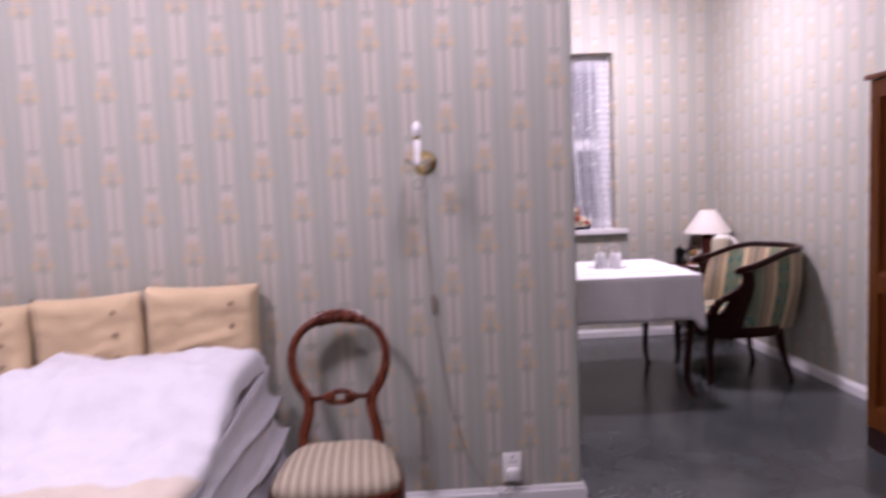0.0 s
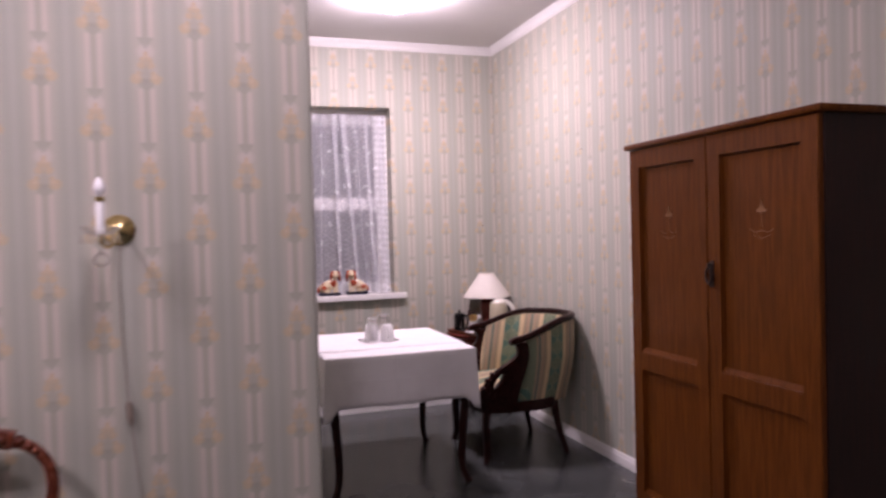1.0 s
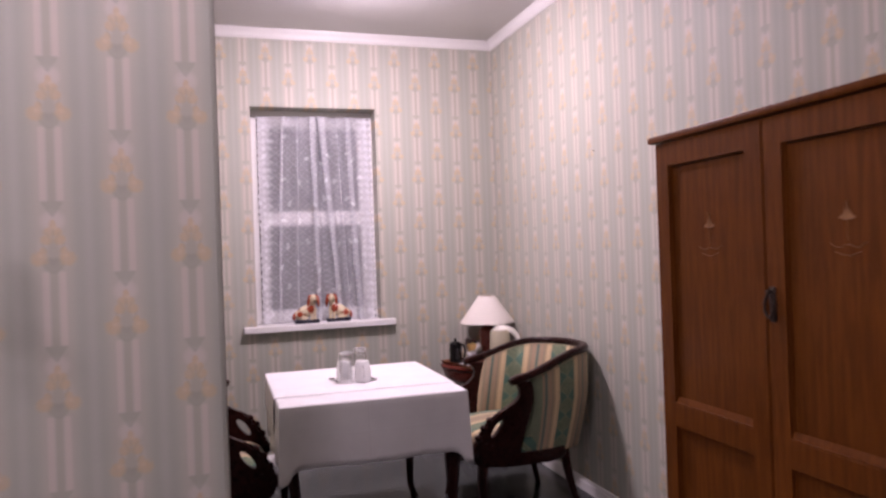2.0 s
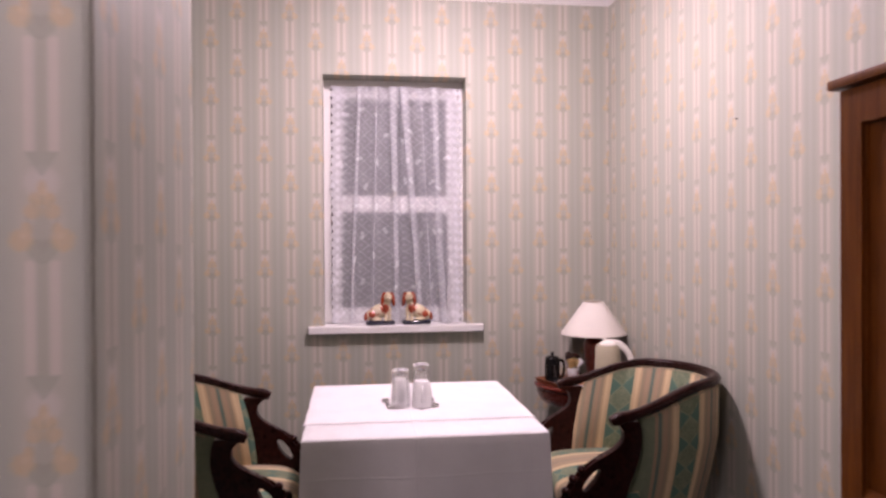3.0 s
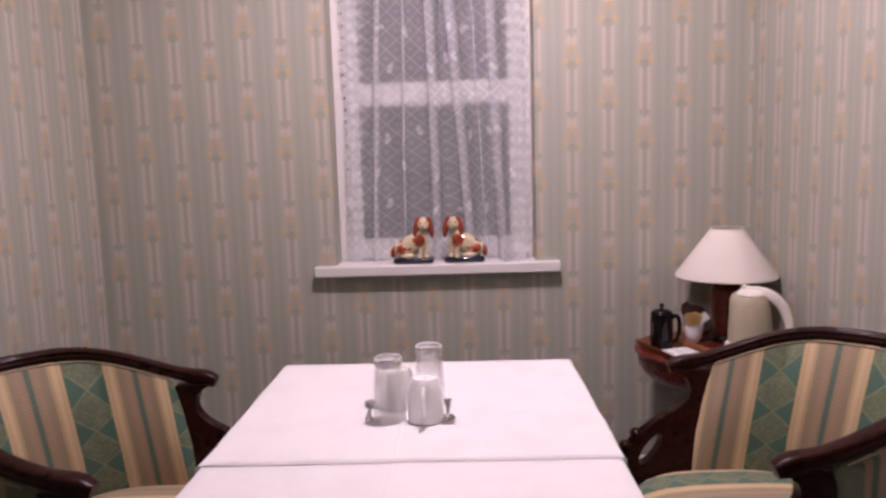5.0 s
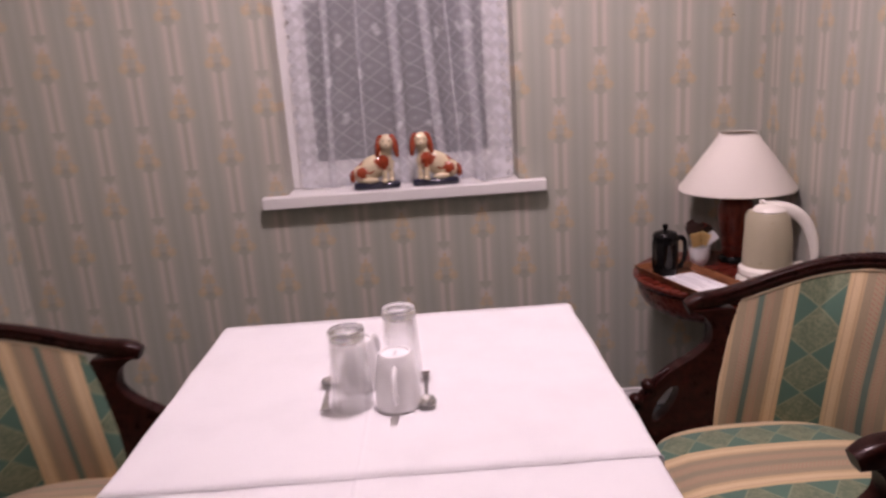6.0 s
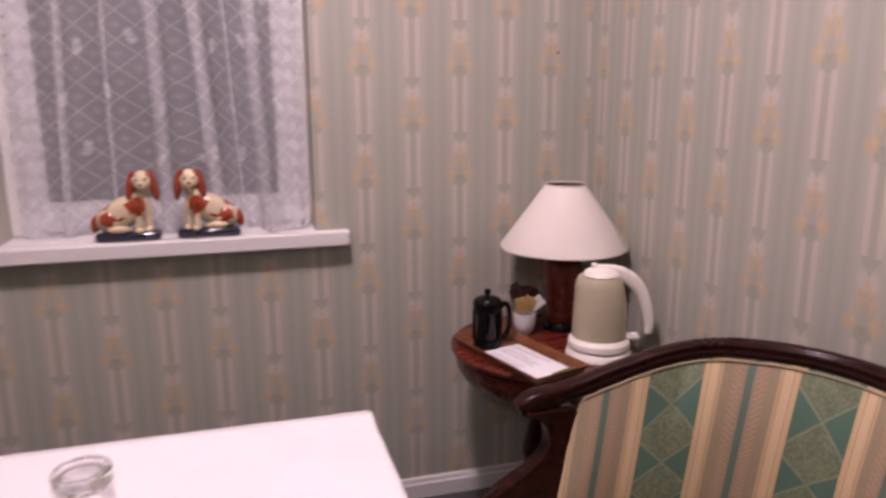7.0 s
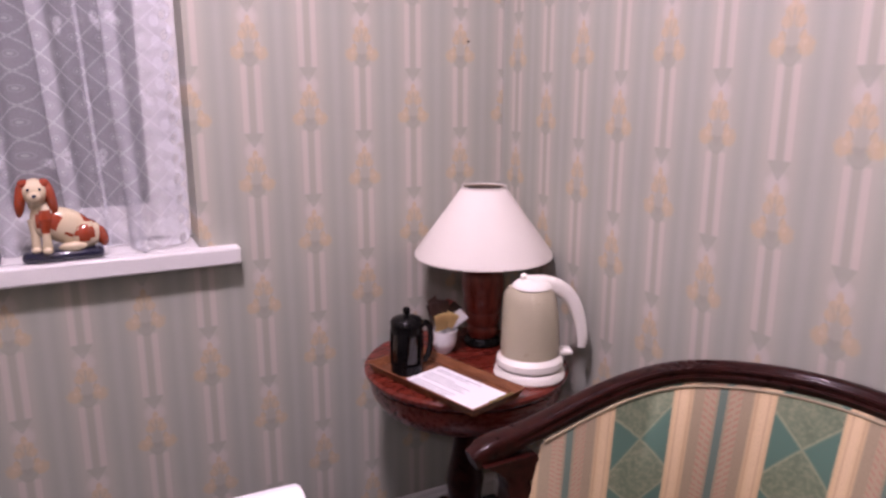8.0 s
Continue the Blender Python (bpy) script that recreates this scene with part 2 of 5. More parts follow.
def lace(name):
    """Net with a diamond trellis, dots and scattered blossoms; u, v in metres. Open where the thread is not."""
    m = Mat(name, 0.85, spec=0.15)
    u, v = m.uv()
    m.base(m.mix((0.74, 0.75, 0.775), (0.66, 0.67, 0.695), m.noise(40, 2)))
    D = 0.092
    p, q = (u + v * 1.18) / D, (u - v * 1.18) / D
    d1, d2 = (p.fract() - 0.5).abs(), (q.fract() - 0.5).abs()
    line = (d1.step(0.055, 0.02) * (((q * 7).fract() - 0.5).abs().step(0.1, 0.35) * 0.4 + 0.6)).max(d2.step(0.055, 0.02) * (((p * 7).fract() - 0.5).abs().step(0.1, 0.35) * 0.55 + 0.45))
    e1, e2 = ((p + 0.5).fract() - 0.5), ((q + 0.5).fract() - 0.5)
    far = e1 * e1 + e2 * e2
    dot = far.step(0.006, 0.002).max((far - 0.022).abs().step(0.012, 0.004) * 0.45)
    beads = m.noise(260, 2).step(0.5, 0.7)
    fine = ((u * 1900).sin() * (v * 1900).sin()).step(0.1, 0.6)
    # blossoms strewn loosely
    gv = v / 0.15
    row = gv.floor()
    gu = u / 0.13 + row.mod(2.0) * 0.5
    colm = gu.floor()
    r1, r2 = chance(m, colm, row), chance(m, colm + 31.0, row)
    fu, fv = (gu.fract() - 0.25 - r1 * 0.5) * 0.13, (gv.fract() - 0.25 - r2 * 0.5) * 0.15
    petal = m.noise(120, 2)
    turn = chance(m, colm + 67.0, row) * 6.283
    sn, cs = turn.sin(), (turn + 1.5708).sin()
    pu, pv = fu * cs - fv * sn, fu * sn + fv * cs
    flo = blob(pu, pv, 0.007, 0.002, 0.016, 0.011, 0.8).max(blob(pu, pv, -0.009, -0.005, 0.013, 0.010, 0.8)) * petal.step(0.25, 0.55)
    flo = flo * r2.step(0.15, 0.2)
    # close-worked borders at both sides, heading and foot, with scalloped eyelets
    edge = (u - 0.72).abs() - 0.22
    wave = ((v / 0.050).fract() - 0.5).abs()
    border = (edge + wave * 0.05 + (m.noise(30, 2) - 0.5) * 0.05).step(RIM - 0.085, RIM - 0.045)
    ew = (v / 0.050).fract() - 0.5
    eye = blob(ew - (edge - RIM) * 9, edge, 0.0, RIM - 0.020, 0.27, 0.009, 0.5)
    rosette = blob(ew, edge, 0.5, RIM - 0.040, 0.30, 0.012, 0.4).max(blob(ew, edge, -0.5, RIM - 0.040, 0.30, 0.012, 0.4))
    scallop = (edge - RIM + ew * ew * 0.062).step(0.001, -0.001)
    hem = (v + (m.noise(26, 2) - 0.5) * 0.04).step(0.10, 0.06)
    head = v.step(1.31, 1.345)
    cloud = m.noise(11, 3)
    al = 0.365 + line * 0.20 + dot * 0.17 + beads * 0.06 + fine * 0.06 + flo * 0.34 + border * 0.27 + rosette * border * 0.2 + hem * (0.06 + cloud * 0.14) + head * 0.12 + (cloud - 0.5) * 0.16
    al = al.min(0.95) * (1.0 - eye * (u - 0.72).step(0.0, 0.05) * 0.6) * scallop
    tr = m.t.nodes.new("ShaderNodeBsdfTransparent")
    tl = m.node("ShaderNodeBsdfTranslucent", Color=(0.75, 0.77, 0.81, 1))
    half = m.node("ShaderNodeMixShader", Fac=0.25)
    m.t.links.new(m.p.outputs[0], half.inputs[1])
    m.t.links.new(tl.outputs[0], half.inputs[2])
    mx = m.t.nodes.new("ShaderNodeMixShader")
    m.t.links.new(al.s, mx.inputs[0])
    m.t.links.new(tr.outputs[0], mx.inputs[1])
    m.t.links.new(half.outputs[0], mx.inputs[2])
    m.t.links.new(mx.outputs[0], m.out.inputs[0])
    return m.m


def glassy(name, tint=(1, 1, 1), rough=0.02, ior=1.48):
    m = Mat(name, rough)
    m.base(tint)
    m.p.inputs["Transmission Weight"].default_value = 1.0
    m.p.inputs["IOR"].default_value = ior
    return m.m


def thin_glass(name):
    """Clear walls that let light straight through, with a gloss that grows at the edges."""
    m = Mat(name, 0.01)
    m.base((1, 1, 1))
    m.p.inputs["Transmission Weight"].default_value = 1.0
    m.p.inputs["IOR"].default_value = 1.45
    tr = m.node("ShaderNodeBsdfTransparent", Color=(0.985, 0.987, 0.987, 1))
    gl = m.node("ShaderNodeBsdfGlossy", Roughness=0.015)
    lw = m.node("ShaderNodeLayerWeight", Blend=0.5)
    face = V(m.t, lw.outputs["Facing"])
    gloss = face * face * face * 0.42 + 0.015
    thin = m.t.nodes.new("ShaderNodeMixShader")
    m.t.links.new(gloss.s, thin.inputs[0])
    m.t.links.new(tr.outputs[0], thin.inputs[1])
    m.t.links.new(gl.outputs[0], thin.inputs[2])
    mx = m.node("ShaderNodeMixShader", Fac=0.30)
    m.t.links.new(thin.outputs[0], mx.inputs[1])
    m.t.links.new(m.p.outputs[0], mx.inputs[2])
    m.t.links.new(mx.outputs[0], m.out.inputs[0])
    return m.m


def table_linen(name, c):
    """White linen, ironed into quarters: faint fold lines stay."""
    m = Mat(name, 0.8, spec=0.2)
    x, y, z = m.world_xyz()
    a, b, w = m.noise(7, 4), m.noise(24, 3), m.noise(600, 2)
    wob = (m.noise(5, 2) - 0.5) * 0.012
    fold = (x - 1.655 + wob).abs().step(0.006, 0.0).max((y - 4.62 + wob).abs().step(0.006, 0.0) * 0.6).max((z - 0.625 + wob).abs().step(0.006, 0.0))
    m.base(m.mix(tuple(v * 0.95 for v in c), c, a.step(0.3, 0.6)))
    m.bump(a * 0.6 + b * 0.25 + w * 0.05 + fold * 0.45, 0.14, 0.012)
    return m.m


def glowing(name, c, strength):
    m = Mat(name, 0.4)
    m.base((0.9, 0.88, 0.85))
    m.p.inputs["Emission Color"].default_value = (*c, 1)
    m.p.inputs["Emission Strength"].default_value = strength
    return m.m


def floor_sheet(name):
    """Dark grey-green sheet floor, worn glossy, with faint marbling and scuffs."""
    m = Mat(name, 0.25)
    a, b, s = m.noise(3.0, 5), m.noise(45, 4), m.noise(1.1, 2)
    c = m.mix((0.043, 0.048, 0.048), (0.066, 0.071, 0.070), a.step(0.35, 0.65))
    c = m.mix(c, (0.09, 0.094, 0.092), b.step(0.58, 0.75) * 0.35)
    m.base(c).rough(s * 0.16 + b * 0.08 + 0.12).bump(b, 0.06, 0.001)
    return m.m


def bedlinen(name, c, rough=0.85, fold=0.25):
    m = Mat(name, rough, spec=0.2)
    a, b, w = m.noise(7, 4), m.noise(24, 3), m.noise(600, 2)
    m.base(m.mix(tuple(v * 0.93 for v in c), c, a.step(0.3, 0.6)))
    m.bump(a * 0.6 + b * 0.25 + w * 0.05, fold, 0.012)
    m.p.inputs["Sheen Weight"].default_value = 0.15
    return m.m


PAPER_BACK = wallpaper("wallpaper_back", 0, 2.270, 1.437)
PAPER_RIGHT = wallpaper("wallpaper_right", 1, 5.280, 1.425)
PAPER_PART = wallpaper("wallpaper_partition", 0, 0.990, 1.437)
PAPER_END = wallpaper("wallpaper_end", 1, 3.10, 1.30)
CEILING = plain("ceiling_paint", (0.66, 0.65, 0.635), 0.8, vary=0.05, fine=60)
TRIM = plain("white_gloss_paint", (0.73, 0.72, 0.705), 0.35, vary=0.06, fine=80)
FLOOR = floor_sheet("floor_sheet")
MAHOGANY = wood("dark_mahogany", (0.012, 0.0025, 0.0021), (0.028, 0.0058, 0.0039), (9, 9, 9), 0.30, 0.10, bump=0.03, spec=0.11)
SIDE_WOOD = wood("red_mahogany", (0.085, 0.010, 0.006), (0.16, 0.026, 0.013), (3, 14, 14), 0.28, 0.3)
LAMP_WOOD = wood("red_lamp_wood", (0.11, 0.017, 0.009), (0.20, 0.034, 0.017), (12, 12, 3), 0.3, 0.3)
OAK = wood("brown_oak", (0.082, 0.0225, 0.0030), (0.132, 0.0395, 0.0056), (11, 11, 0.8), 0.42, 0.02, spec=0.1, streak=0.25)
# Wardrobe sides and plinth: base colour far darker than the doors.
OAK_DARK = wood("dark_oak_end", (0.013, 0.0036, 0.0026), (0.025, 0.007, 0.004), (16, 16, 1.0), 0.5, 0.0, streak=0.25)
CHAIR_WOOD = wood("balloon_chair_wood", (0.055, 0.010, 0.004), (0.15, 0.032, 0.010), (8, 8, 3), 0.28, 0.3)
TRAY_WOOD = wood("tray_wood", (0.13, 0.045, 0.018), (0.24, 0.095, 0.04), (3, 18, 18), 0.4, 0.2)
STRIPES = upholstery("striped_upholstery")
STRIPES_SEAT = upholstery("striped_seat_cloth", 0.25)            # same cloth, teal line at quarter strength
SEAT_STRIPES = seat_stripes("seat_stripes")
PIPING = plain("gold_piping", (0.30, 0.25, 0.155), 0.7, fine=300, bump=0.3)
CLOTH = table_linen("white_table_linen", (0.695, 0.690, 0.698))
RIM = 0.38                                 # half the net's width, less 0.22
LACE = lace("net_lace")
GLASS = thin_glass("clear_glass")
FOOT_GLASS = glassy("solid_glass", (0.99, 0.995, 0.995), 0.0, 1.5)
PANE = glassy("window_glass", (0.95, 0.97, 0.97), 0.0, 1.45)
CHINA = plain("white_china", (0.82, 0.82, 0.82), 0.18, vary=0.03, bump=0.0)
STEEL = plain("spoon_steel", (0.56, 0.55, 0.53), 0.22, 1.0, vary=0.1, bump=0.0)
BRASS = plain("polished_brass", (0.68, 0.52, 0.24), 0.18, 1.0, vary=0.15, bump=0.0)
BLACK = plain("black_plastic", (0.006, 0.0055, 0.0055), 0.25, vary=0.3, spec=0.18)
DARKGLASS = glassy("smoky_glass", (0.13, 0.11, 0.085), 0.05)
CREAM_PLASTIC = plain("cream_plastic", (0.80, 0.77, 0.70), 0.35, vary=0.05, bump=0.02)
KETTLE_BODY = plain("clouded_kettle_plastic", (0.425, 0.38, 0.27), 0.3, vary=0.10, scale=14, bump=0.02)
SHADE = plain("cream_lampshade_cloth", (0.75, 0.705, 0.64), 0.9, vary=0.04, fine=400, bump=0.15)
SHADE_IN = plain("lampshade_lining", (0.62, 0.50, 0.34), 0.9, vary=0.06)
IVORY_GLAZE = plain("ivory_glaze", (0.60, 0.50, 0.335), 0.12, vary=0.12, scale=30, bump=0.0, coat=0.6)
RUST_GLAZE = plain("rust_red_glaze", (0.30, 0.045, 0.014), 0.12, vary=0.35, scale=40, bump=0.0, coat=0.6)
BLUE_GLAZE = plain("navy_glaze", (0.010, 0.011, 0.030), 0.1, vary=0.2, bump=0.0, coat=0.6)
WHITE_PAPER = plain("white_paper", (0.82, 0.82, 0.84), 0.7, vary=0.02)
INK = plain("grey_ink", (0.45, 0.45, 0.47), 0.8, vary=0.05)
YELLOW_PAPER = plain("yellow_paper", (0.86, 0.62, 0.24), 0.6, vary=0.1)
BROWN_PAPER = plain("dark_brown_paper", (0.034, 0.015, 0.011), 0.5, vary=0.2)
RED_PAPER = plain("red_paper", (0.25, 0.05, 0.04), 0.5, vary=0.2)
SOCKET_PLASTIC = plain("socket_plastic", (0.82, 0.81, 0.78), 0.35, vary=0.04)
CORD = plain("brown_cord", (0.24, 0.195, 0.16), 0.5)
BULB = plain("frosted_bulb", (0.82, 0.82, 0.84), 0.25, vary=0.02, bump=0.0)
IRON = plain("dark_iron", (0.045, 0.030, 0.024), 0.45, 0.6, vary=0.3)
INLAY = plain("pale_inlay_wood", (0.27, 0.13, 0.05), 0.4, vary=0.2)
DUVET = bedlinen("white_duvet_cotton", (0.64, 0.635, 0.66), 0.85, 0.5)
SHEET = bedlinen("grey_white_sheet", (0.55, 0.545, 0.57), 0.85, 0.5)
TAN = bedlinen("tan_cushion_cotton", (0.585, 0.45, 0.275), 0.85, 0.5)
BLANKET = bedlinen("cream_blanket", (0.58, 0.515, 0.42), 0.95, 0.5)
BUTTON = plain("brown_button", (0.20, 0.12, 0.08), 0.4)
MATTRESS = plain("mattress_ticking", (0.62, 0.60, 0.57), 0.8)
GLOW_DINING = glowing("lit_opal_glass", LAMP_COLOUR, LAMP_DINING)
GLOW_BED = glowing("lit_opal_glass_bedroom", LAMP_COLOUR, LAMP_BED)
GLOW_DOOR = glowing("dim_opal_glass", LAMP_COLOUR, LAMP_DOOR)


# ---- mesh shorthand ----
def finish(name, bm, material, parent=None, label="", smooth=True, angle=40):
    me = bpy.data.meshes.new(name)
    bmesh.ops.recalc_face_normals(bm, faces=bm.faces)
    if smooth:
        for f in bm.faces:
            f.smooth = True
        lim = radians(angle)
        for e in bm.edges:
            if len(e.link_faces) == 2 and e.calc_face_angle(0) > lim:
                e.smooth = False
    bm.to_mesh(me)
    bm.free()
    for m in material if isinstance(material, (list, tuple)) else (material,):
        me.materials.append(m)
    ob = new(name, me)
    if parent is not None:
        ob.parent = parent
    if label:
        ob["label"] = label
    return ob


def part(name, bm, material, parent, label="", smooth=True, angle=40):
    return finish(name, bm, material, parent, label, smooth, angle)


def thing(name, label, category, m=None, group=""):
    ob = new(name)
    ob.empty_display_size = 0.1
    if m is not None:
        ob.matrix_basis = m
    return tagged(ob, label, category, group)


def add_box(bm, x0, y0, z0, x1, y1, z1, bevel=0.0, m=None):
    made = bmesh.ops.create_cube(bm, size=1.0)["verts"]
    for v in made:
        v.co = Vector(((x0 + x1) / 2 + v.co.x * (x1 - x0), (y0 + y1) / 2 + v.co.y * (y1 - y0), (z0 + z1) / 2 + v.co.z * (z1 - z0)))
    if bevel:
        edges = list({e for v in made for e in v.link_edges})
        made = bmesh.ops.bevel(bm, geom=edges, offset=bevel, segments=2, affect="EDGES", profile=0.5)["verts"]
    if m is not None:
        bmesh.ops.transform(bm, matrix=m, verts=list(made))
    return made


def box(x0, y0, z0, x1, y1, z1, bevel=0.0):
    bm = bmesh.new()
    add_box(bm, x0, y0, z0, x1, y1, z1, bevel)
    return bm


def add_rings(bm, rings, closed=True, cap=True, uvs=None):
    """Skin over rings of points."""
    rows = [[bm.verts.new(p) for p in r] for r in rings]
    layer = bm.loops.layers.uv.verify() if uvs else None
    n = len(rings[0])
    for i in range(len(rows) - 1):
        for j in range(n if closed else n - 1):
            k = (j + 1) % n
            f = bm.faces.new((rows[i][j], rows[i][k], rows[i + 1][k], rows[i + 1][j]))
            if uvs:
                for loop, (a, b) in zip(f.loops, ((i, j), (i, j + 1), (i + 1, j + 1), (i + 1, j))):
                    loop[layer].uv = uvs(a, b)
    if cap and closed:
        for r in (rows[0], rows[-1]):
            f = bm.faces.new(r)
    return rows


def add_lathe(bm, profile, n=32, at=(0, 0, 0), m=None):
    """Turned form: (radius, height) from foot to top."""
    rings = []
    for r, z in profile:
        ring = [Vector((max(r, 1e-4) * math.cos(2 * math.pi * i / n), max(r, 1e-4) * math.sin(2 * math.pi * i / n), z)) for i in range(n)]
        rings.append([(m @ p if m is not None else p) + Vector(at) for p in ring])
    add_rings(bm, rings)


def lathe(profile, n=32, at=(0, 0, 0), m=None):
    bm = bmesh.new()
    add_lathe(bm, profile, n, at, m)
    return bm


def spline(points, n):
    """A smooth run of n points through the given ones."""
    pts = [Vector(p) for p in points]
    pts = [2 * pts[0] - pts[1], *pts, 2 * pts[-1] - pts[-2]]
    out, spans = [], len(pts) - 3
    for i in range(n):
        s = i / (n - 1) * spans
        k = min(int(s), spans - 1)
        t = s - k
        a, b, c, d = pts[k:k + 4]
        out.append(0.5 * ((2 * b) + (c - a) * t + (2 * a - 5 * b + 4 * c - d) * t * t + (3 * b - a - 3 * c + d) * t ** 3))
    return out


def add_sweep(bm, path, size, section=12, up=(0, 0, 1), power=2.0):
    """A bar along a path; size(t) gives its half width (sideways) and half height. power above 2 squares the section."""
    path = [Vector(p) for p in path]
    rings = []
    for i, p in enumerate(path):
        ahead = (path[min(i + 1, len(path) - 1)] - path[max(i - 1, 0)]).normalized()
        side = ahead.cross(Vector(up))
        side = side.normalized() if side.length > 1e-5 else Vector((1, 0, 0))
        top = side.cross(ahead).normalized()
        w, h = size(i / (len(path) - 1))
        ring = []
        for j in range(section):
            a = 2 * math.pi * j / section
            ca, sa = math.cos(a), math.sin(a)
            ring.append(p + side * w * math.copysign(abs(ca) ** (2 / power), ca) + top * h * math.copysign(abs(sa) ** (2 / power), sa))
        rings.append(ring)
    add_rings(bm, rings)


def sweep(path, size, section=12, up=(0, 0, 1), power=2.0):
    bm = bmesh.new()
    add_sweep(bm, path, size if callable(size) else (lambda t: (size, size)), section, up, power)
    return bm


def add_ball(bm, c, r, n=14, m=None, mat=0):
    made = bmesh.ops.create_uvsphere(bm, u_segments=n + 4, v_segments=n, radius=1.0)["verts"]
    turn = m if m is not None else Matrix.Identity(4)
    mm = Matrix.Translation(c) @ turn @ Matrix.Diagonal((*r, 1))
    bmesh.ops.transform(bm, matrix=mm, verts=made)
    for f in {f for v in made for f in v.link_faces}:
        f.material_index = mat
    return made


def sheet(fn, nu, nv, uv=None):
    """A surface of nu x nv cells from fn(i/nu, j/nv)."""
    bm = bmesh.new()
    rows = [[fn(i / nu, j / nv) for i in range(nu + 1)] for j in range(nv + 1)]
    add_rings(bm, rows, closed=False, cap=False, uvs=(lambda j, i: uv(i / nu, j / nv)) if uv else None)
    return bm


def plate(outline, holes, y0, y1):
    """A board cut to an outline of (x, z) with holes, from y0 to y1."""
    bm = bmesh.new()
    edges = []
    for loop in (outline, *holes):
        vs = [bm.verts.new((x, y0, z)) for x, z in loop]
        edges += [bm.edges.new((vs[i], vs[(i + 1) % len(vs)])) for i in range(len(vs))]
    bmesh.ops.triangle_fill(bm, use_beauty=True, use_dissolve=False, edges=edges)
    got = bmesh.ops.extrude_face_region(bm, geom=list(bm.faces))
    for v in [g for g in got["geom"] if isinstance(g, bmesh.types.BMVert)]:
        v.co.y = y1
    return bm


def fbm(x, y, z=0.0, s=1.0):
    return noise.fractal(Vector((x * s, y * s, z * s)), 1.0, 2.0, 3)


# ---- the building ----
T = 0.25
bm = bmesh.new()
add_box(bm, X_BED - T, Y_REAR - T, -0.12, X_RIGHT + T, Y_BACK + T, 0.0)
tagged(finish("floor", bm, FLOOR, smooth=False), "dark grey-green glossy sheet floor with faint marbling", "floor", kind="structure")
bm = bmesh.new()
add_box(bm, X_BED - T, Y_REAR - T, CEIL, X_RIGHT + T, Y_BACK + T, CEIL + 0.12)
tagged(finish("ceiling", bm, CEILING, smooth=False), "plain off-white painted ceiling", "ceiling", kind="structure")
bm = bmesh.new()
add_box(bm, X_ALCOVE - T, Y_BACK, 0, WIN_X0, Y_BACK + T, CEIL)
add_box(bm, WIN_X1, Y_BACK, 0, X_RIGHT + T, Y_BACK + T, CEIL)
add_box(bm, WIN_X0, Y_BACK, 0, WIN_X1, Y_BACK + T, WIN_Z0)
add_box(bm, WIN_X0, Y_BACK, WIN_Z1, WIN_X1, Y_BACK + T, CEIL)
tagged(finish("wall_north", bm, PAPER_BACK, smooth=False), "papered wall with grey stripes and small orange flowers round the window", "wall", kind="structure")
tagged(finish("wall_east", box(X_RIGHT, Y_REAR - T, 0, X_RIGHT + T, Y_BACK, CEIL), PAPER_RIGHT, smooth=False), "long papered wall with grey stripes and orange flowers", "wall", kind="structure")
bm = box(X_BED, P_FRONT, 0, P_END, P_BACK, CEIL, 0.012)
for f in bm.faces:
    f.material_index = 1 if abs(f.normal.x) > 0.8 else 0
tagged(finish("wall_partition", bm, [PAPER_PART, PAPER_END], smooth=False), "thick papered wall between bedroom and dining corner", "wall", kind="structure")
tagged(finish("wall_west", box(X_ALCOVE - T, P_BACK, 0, X_ALCOVE, Y_BACK, CEIL), PAPER_END, smooth=False), "short papered wall of the dining corner", "wall", kind="structure")
tagged(finish("wall_bedroom_west", box(X_BED - T, Y_REAR - T, 0, X_BED, P_BACK, CEIL), PAPER_END, smooth=False), "papered bedroom wall", "wall", kind="structure")
tagged(finish("wall_south", box(X_BED, Y_REAR - T, 0, X_RIGHT, Y_REAR, CEIL), PAPER_PART, smooth=False), "papered wall behind the room", "wall", kind="structure")

# cornice and baseboards follow the walls, mitred at the corners
ROUND = [(X_BED, Y_REAR), (X_RIGHT, Y_REAR), (X_RIGHT, Y_BACK), (X_ALCOVE, Y_BACK), (X_ALCOVE, P_BACK), (P_END, P_BACK), (P_END, P_FRONT), (X_BED, P_FRONT)]


def inset(i, d):
    """Corner i of the room moved d into the room."""
    a, b, c = (Vector(ROUND[(i + k) % len(ROUND)]) for k in (-1, 0, 1))
    n1, n2 = ((b - a).normalized(), (c - b).normalized())
    return b + d * (Vector((-n1.y, n1.x)) + Vector((-n2.y, n2.x)))


def moulding(name, section, label, category):
    bm = bmesh.new()
    rings = []
    for i in range(len(ROUND) + 1):
        rings.append([Vector((*inset(i % len(ROUND), d), z)) for d, z in section])
    add_rings(bm, rings, closed=True, cap=False)
    return tagged(finish(name, bm, TRIM, angle=25), label, category, kind="structure")


moulding("trim", [(-0.003, CEIL + 0.002), (-0.003, 2.858), (0.007, 2.858), (0.009, 2.865), (0.014, 2.868), (0.017, 2.881), (0.026, 2.897), (0.034, 2.903), (0.037, 2.909), (0.043, 2.911), (0.045, CEIL + 0.002)], "white moulded cornice under the ceiling", "cornice")
moulding("baseboard", [(-0.003, -0.002), (-0.003, 0.070), (0.006, 0.070), (0.010, 0.064), (0.011, 0.054), (0.016, 0.049), (0.017, -0.002)], "low white painted baseboard", "baseboard")

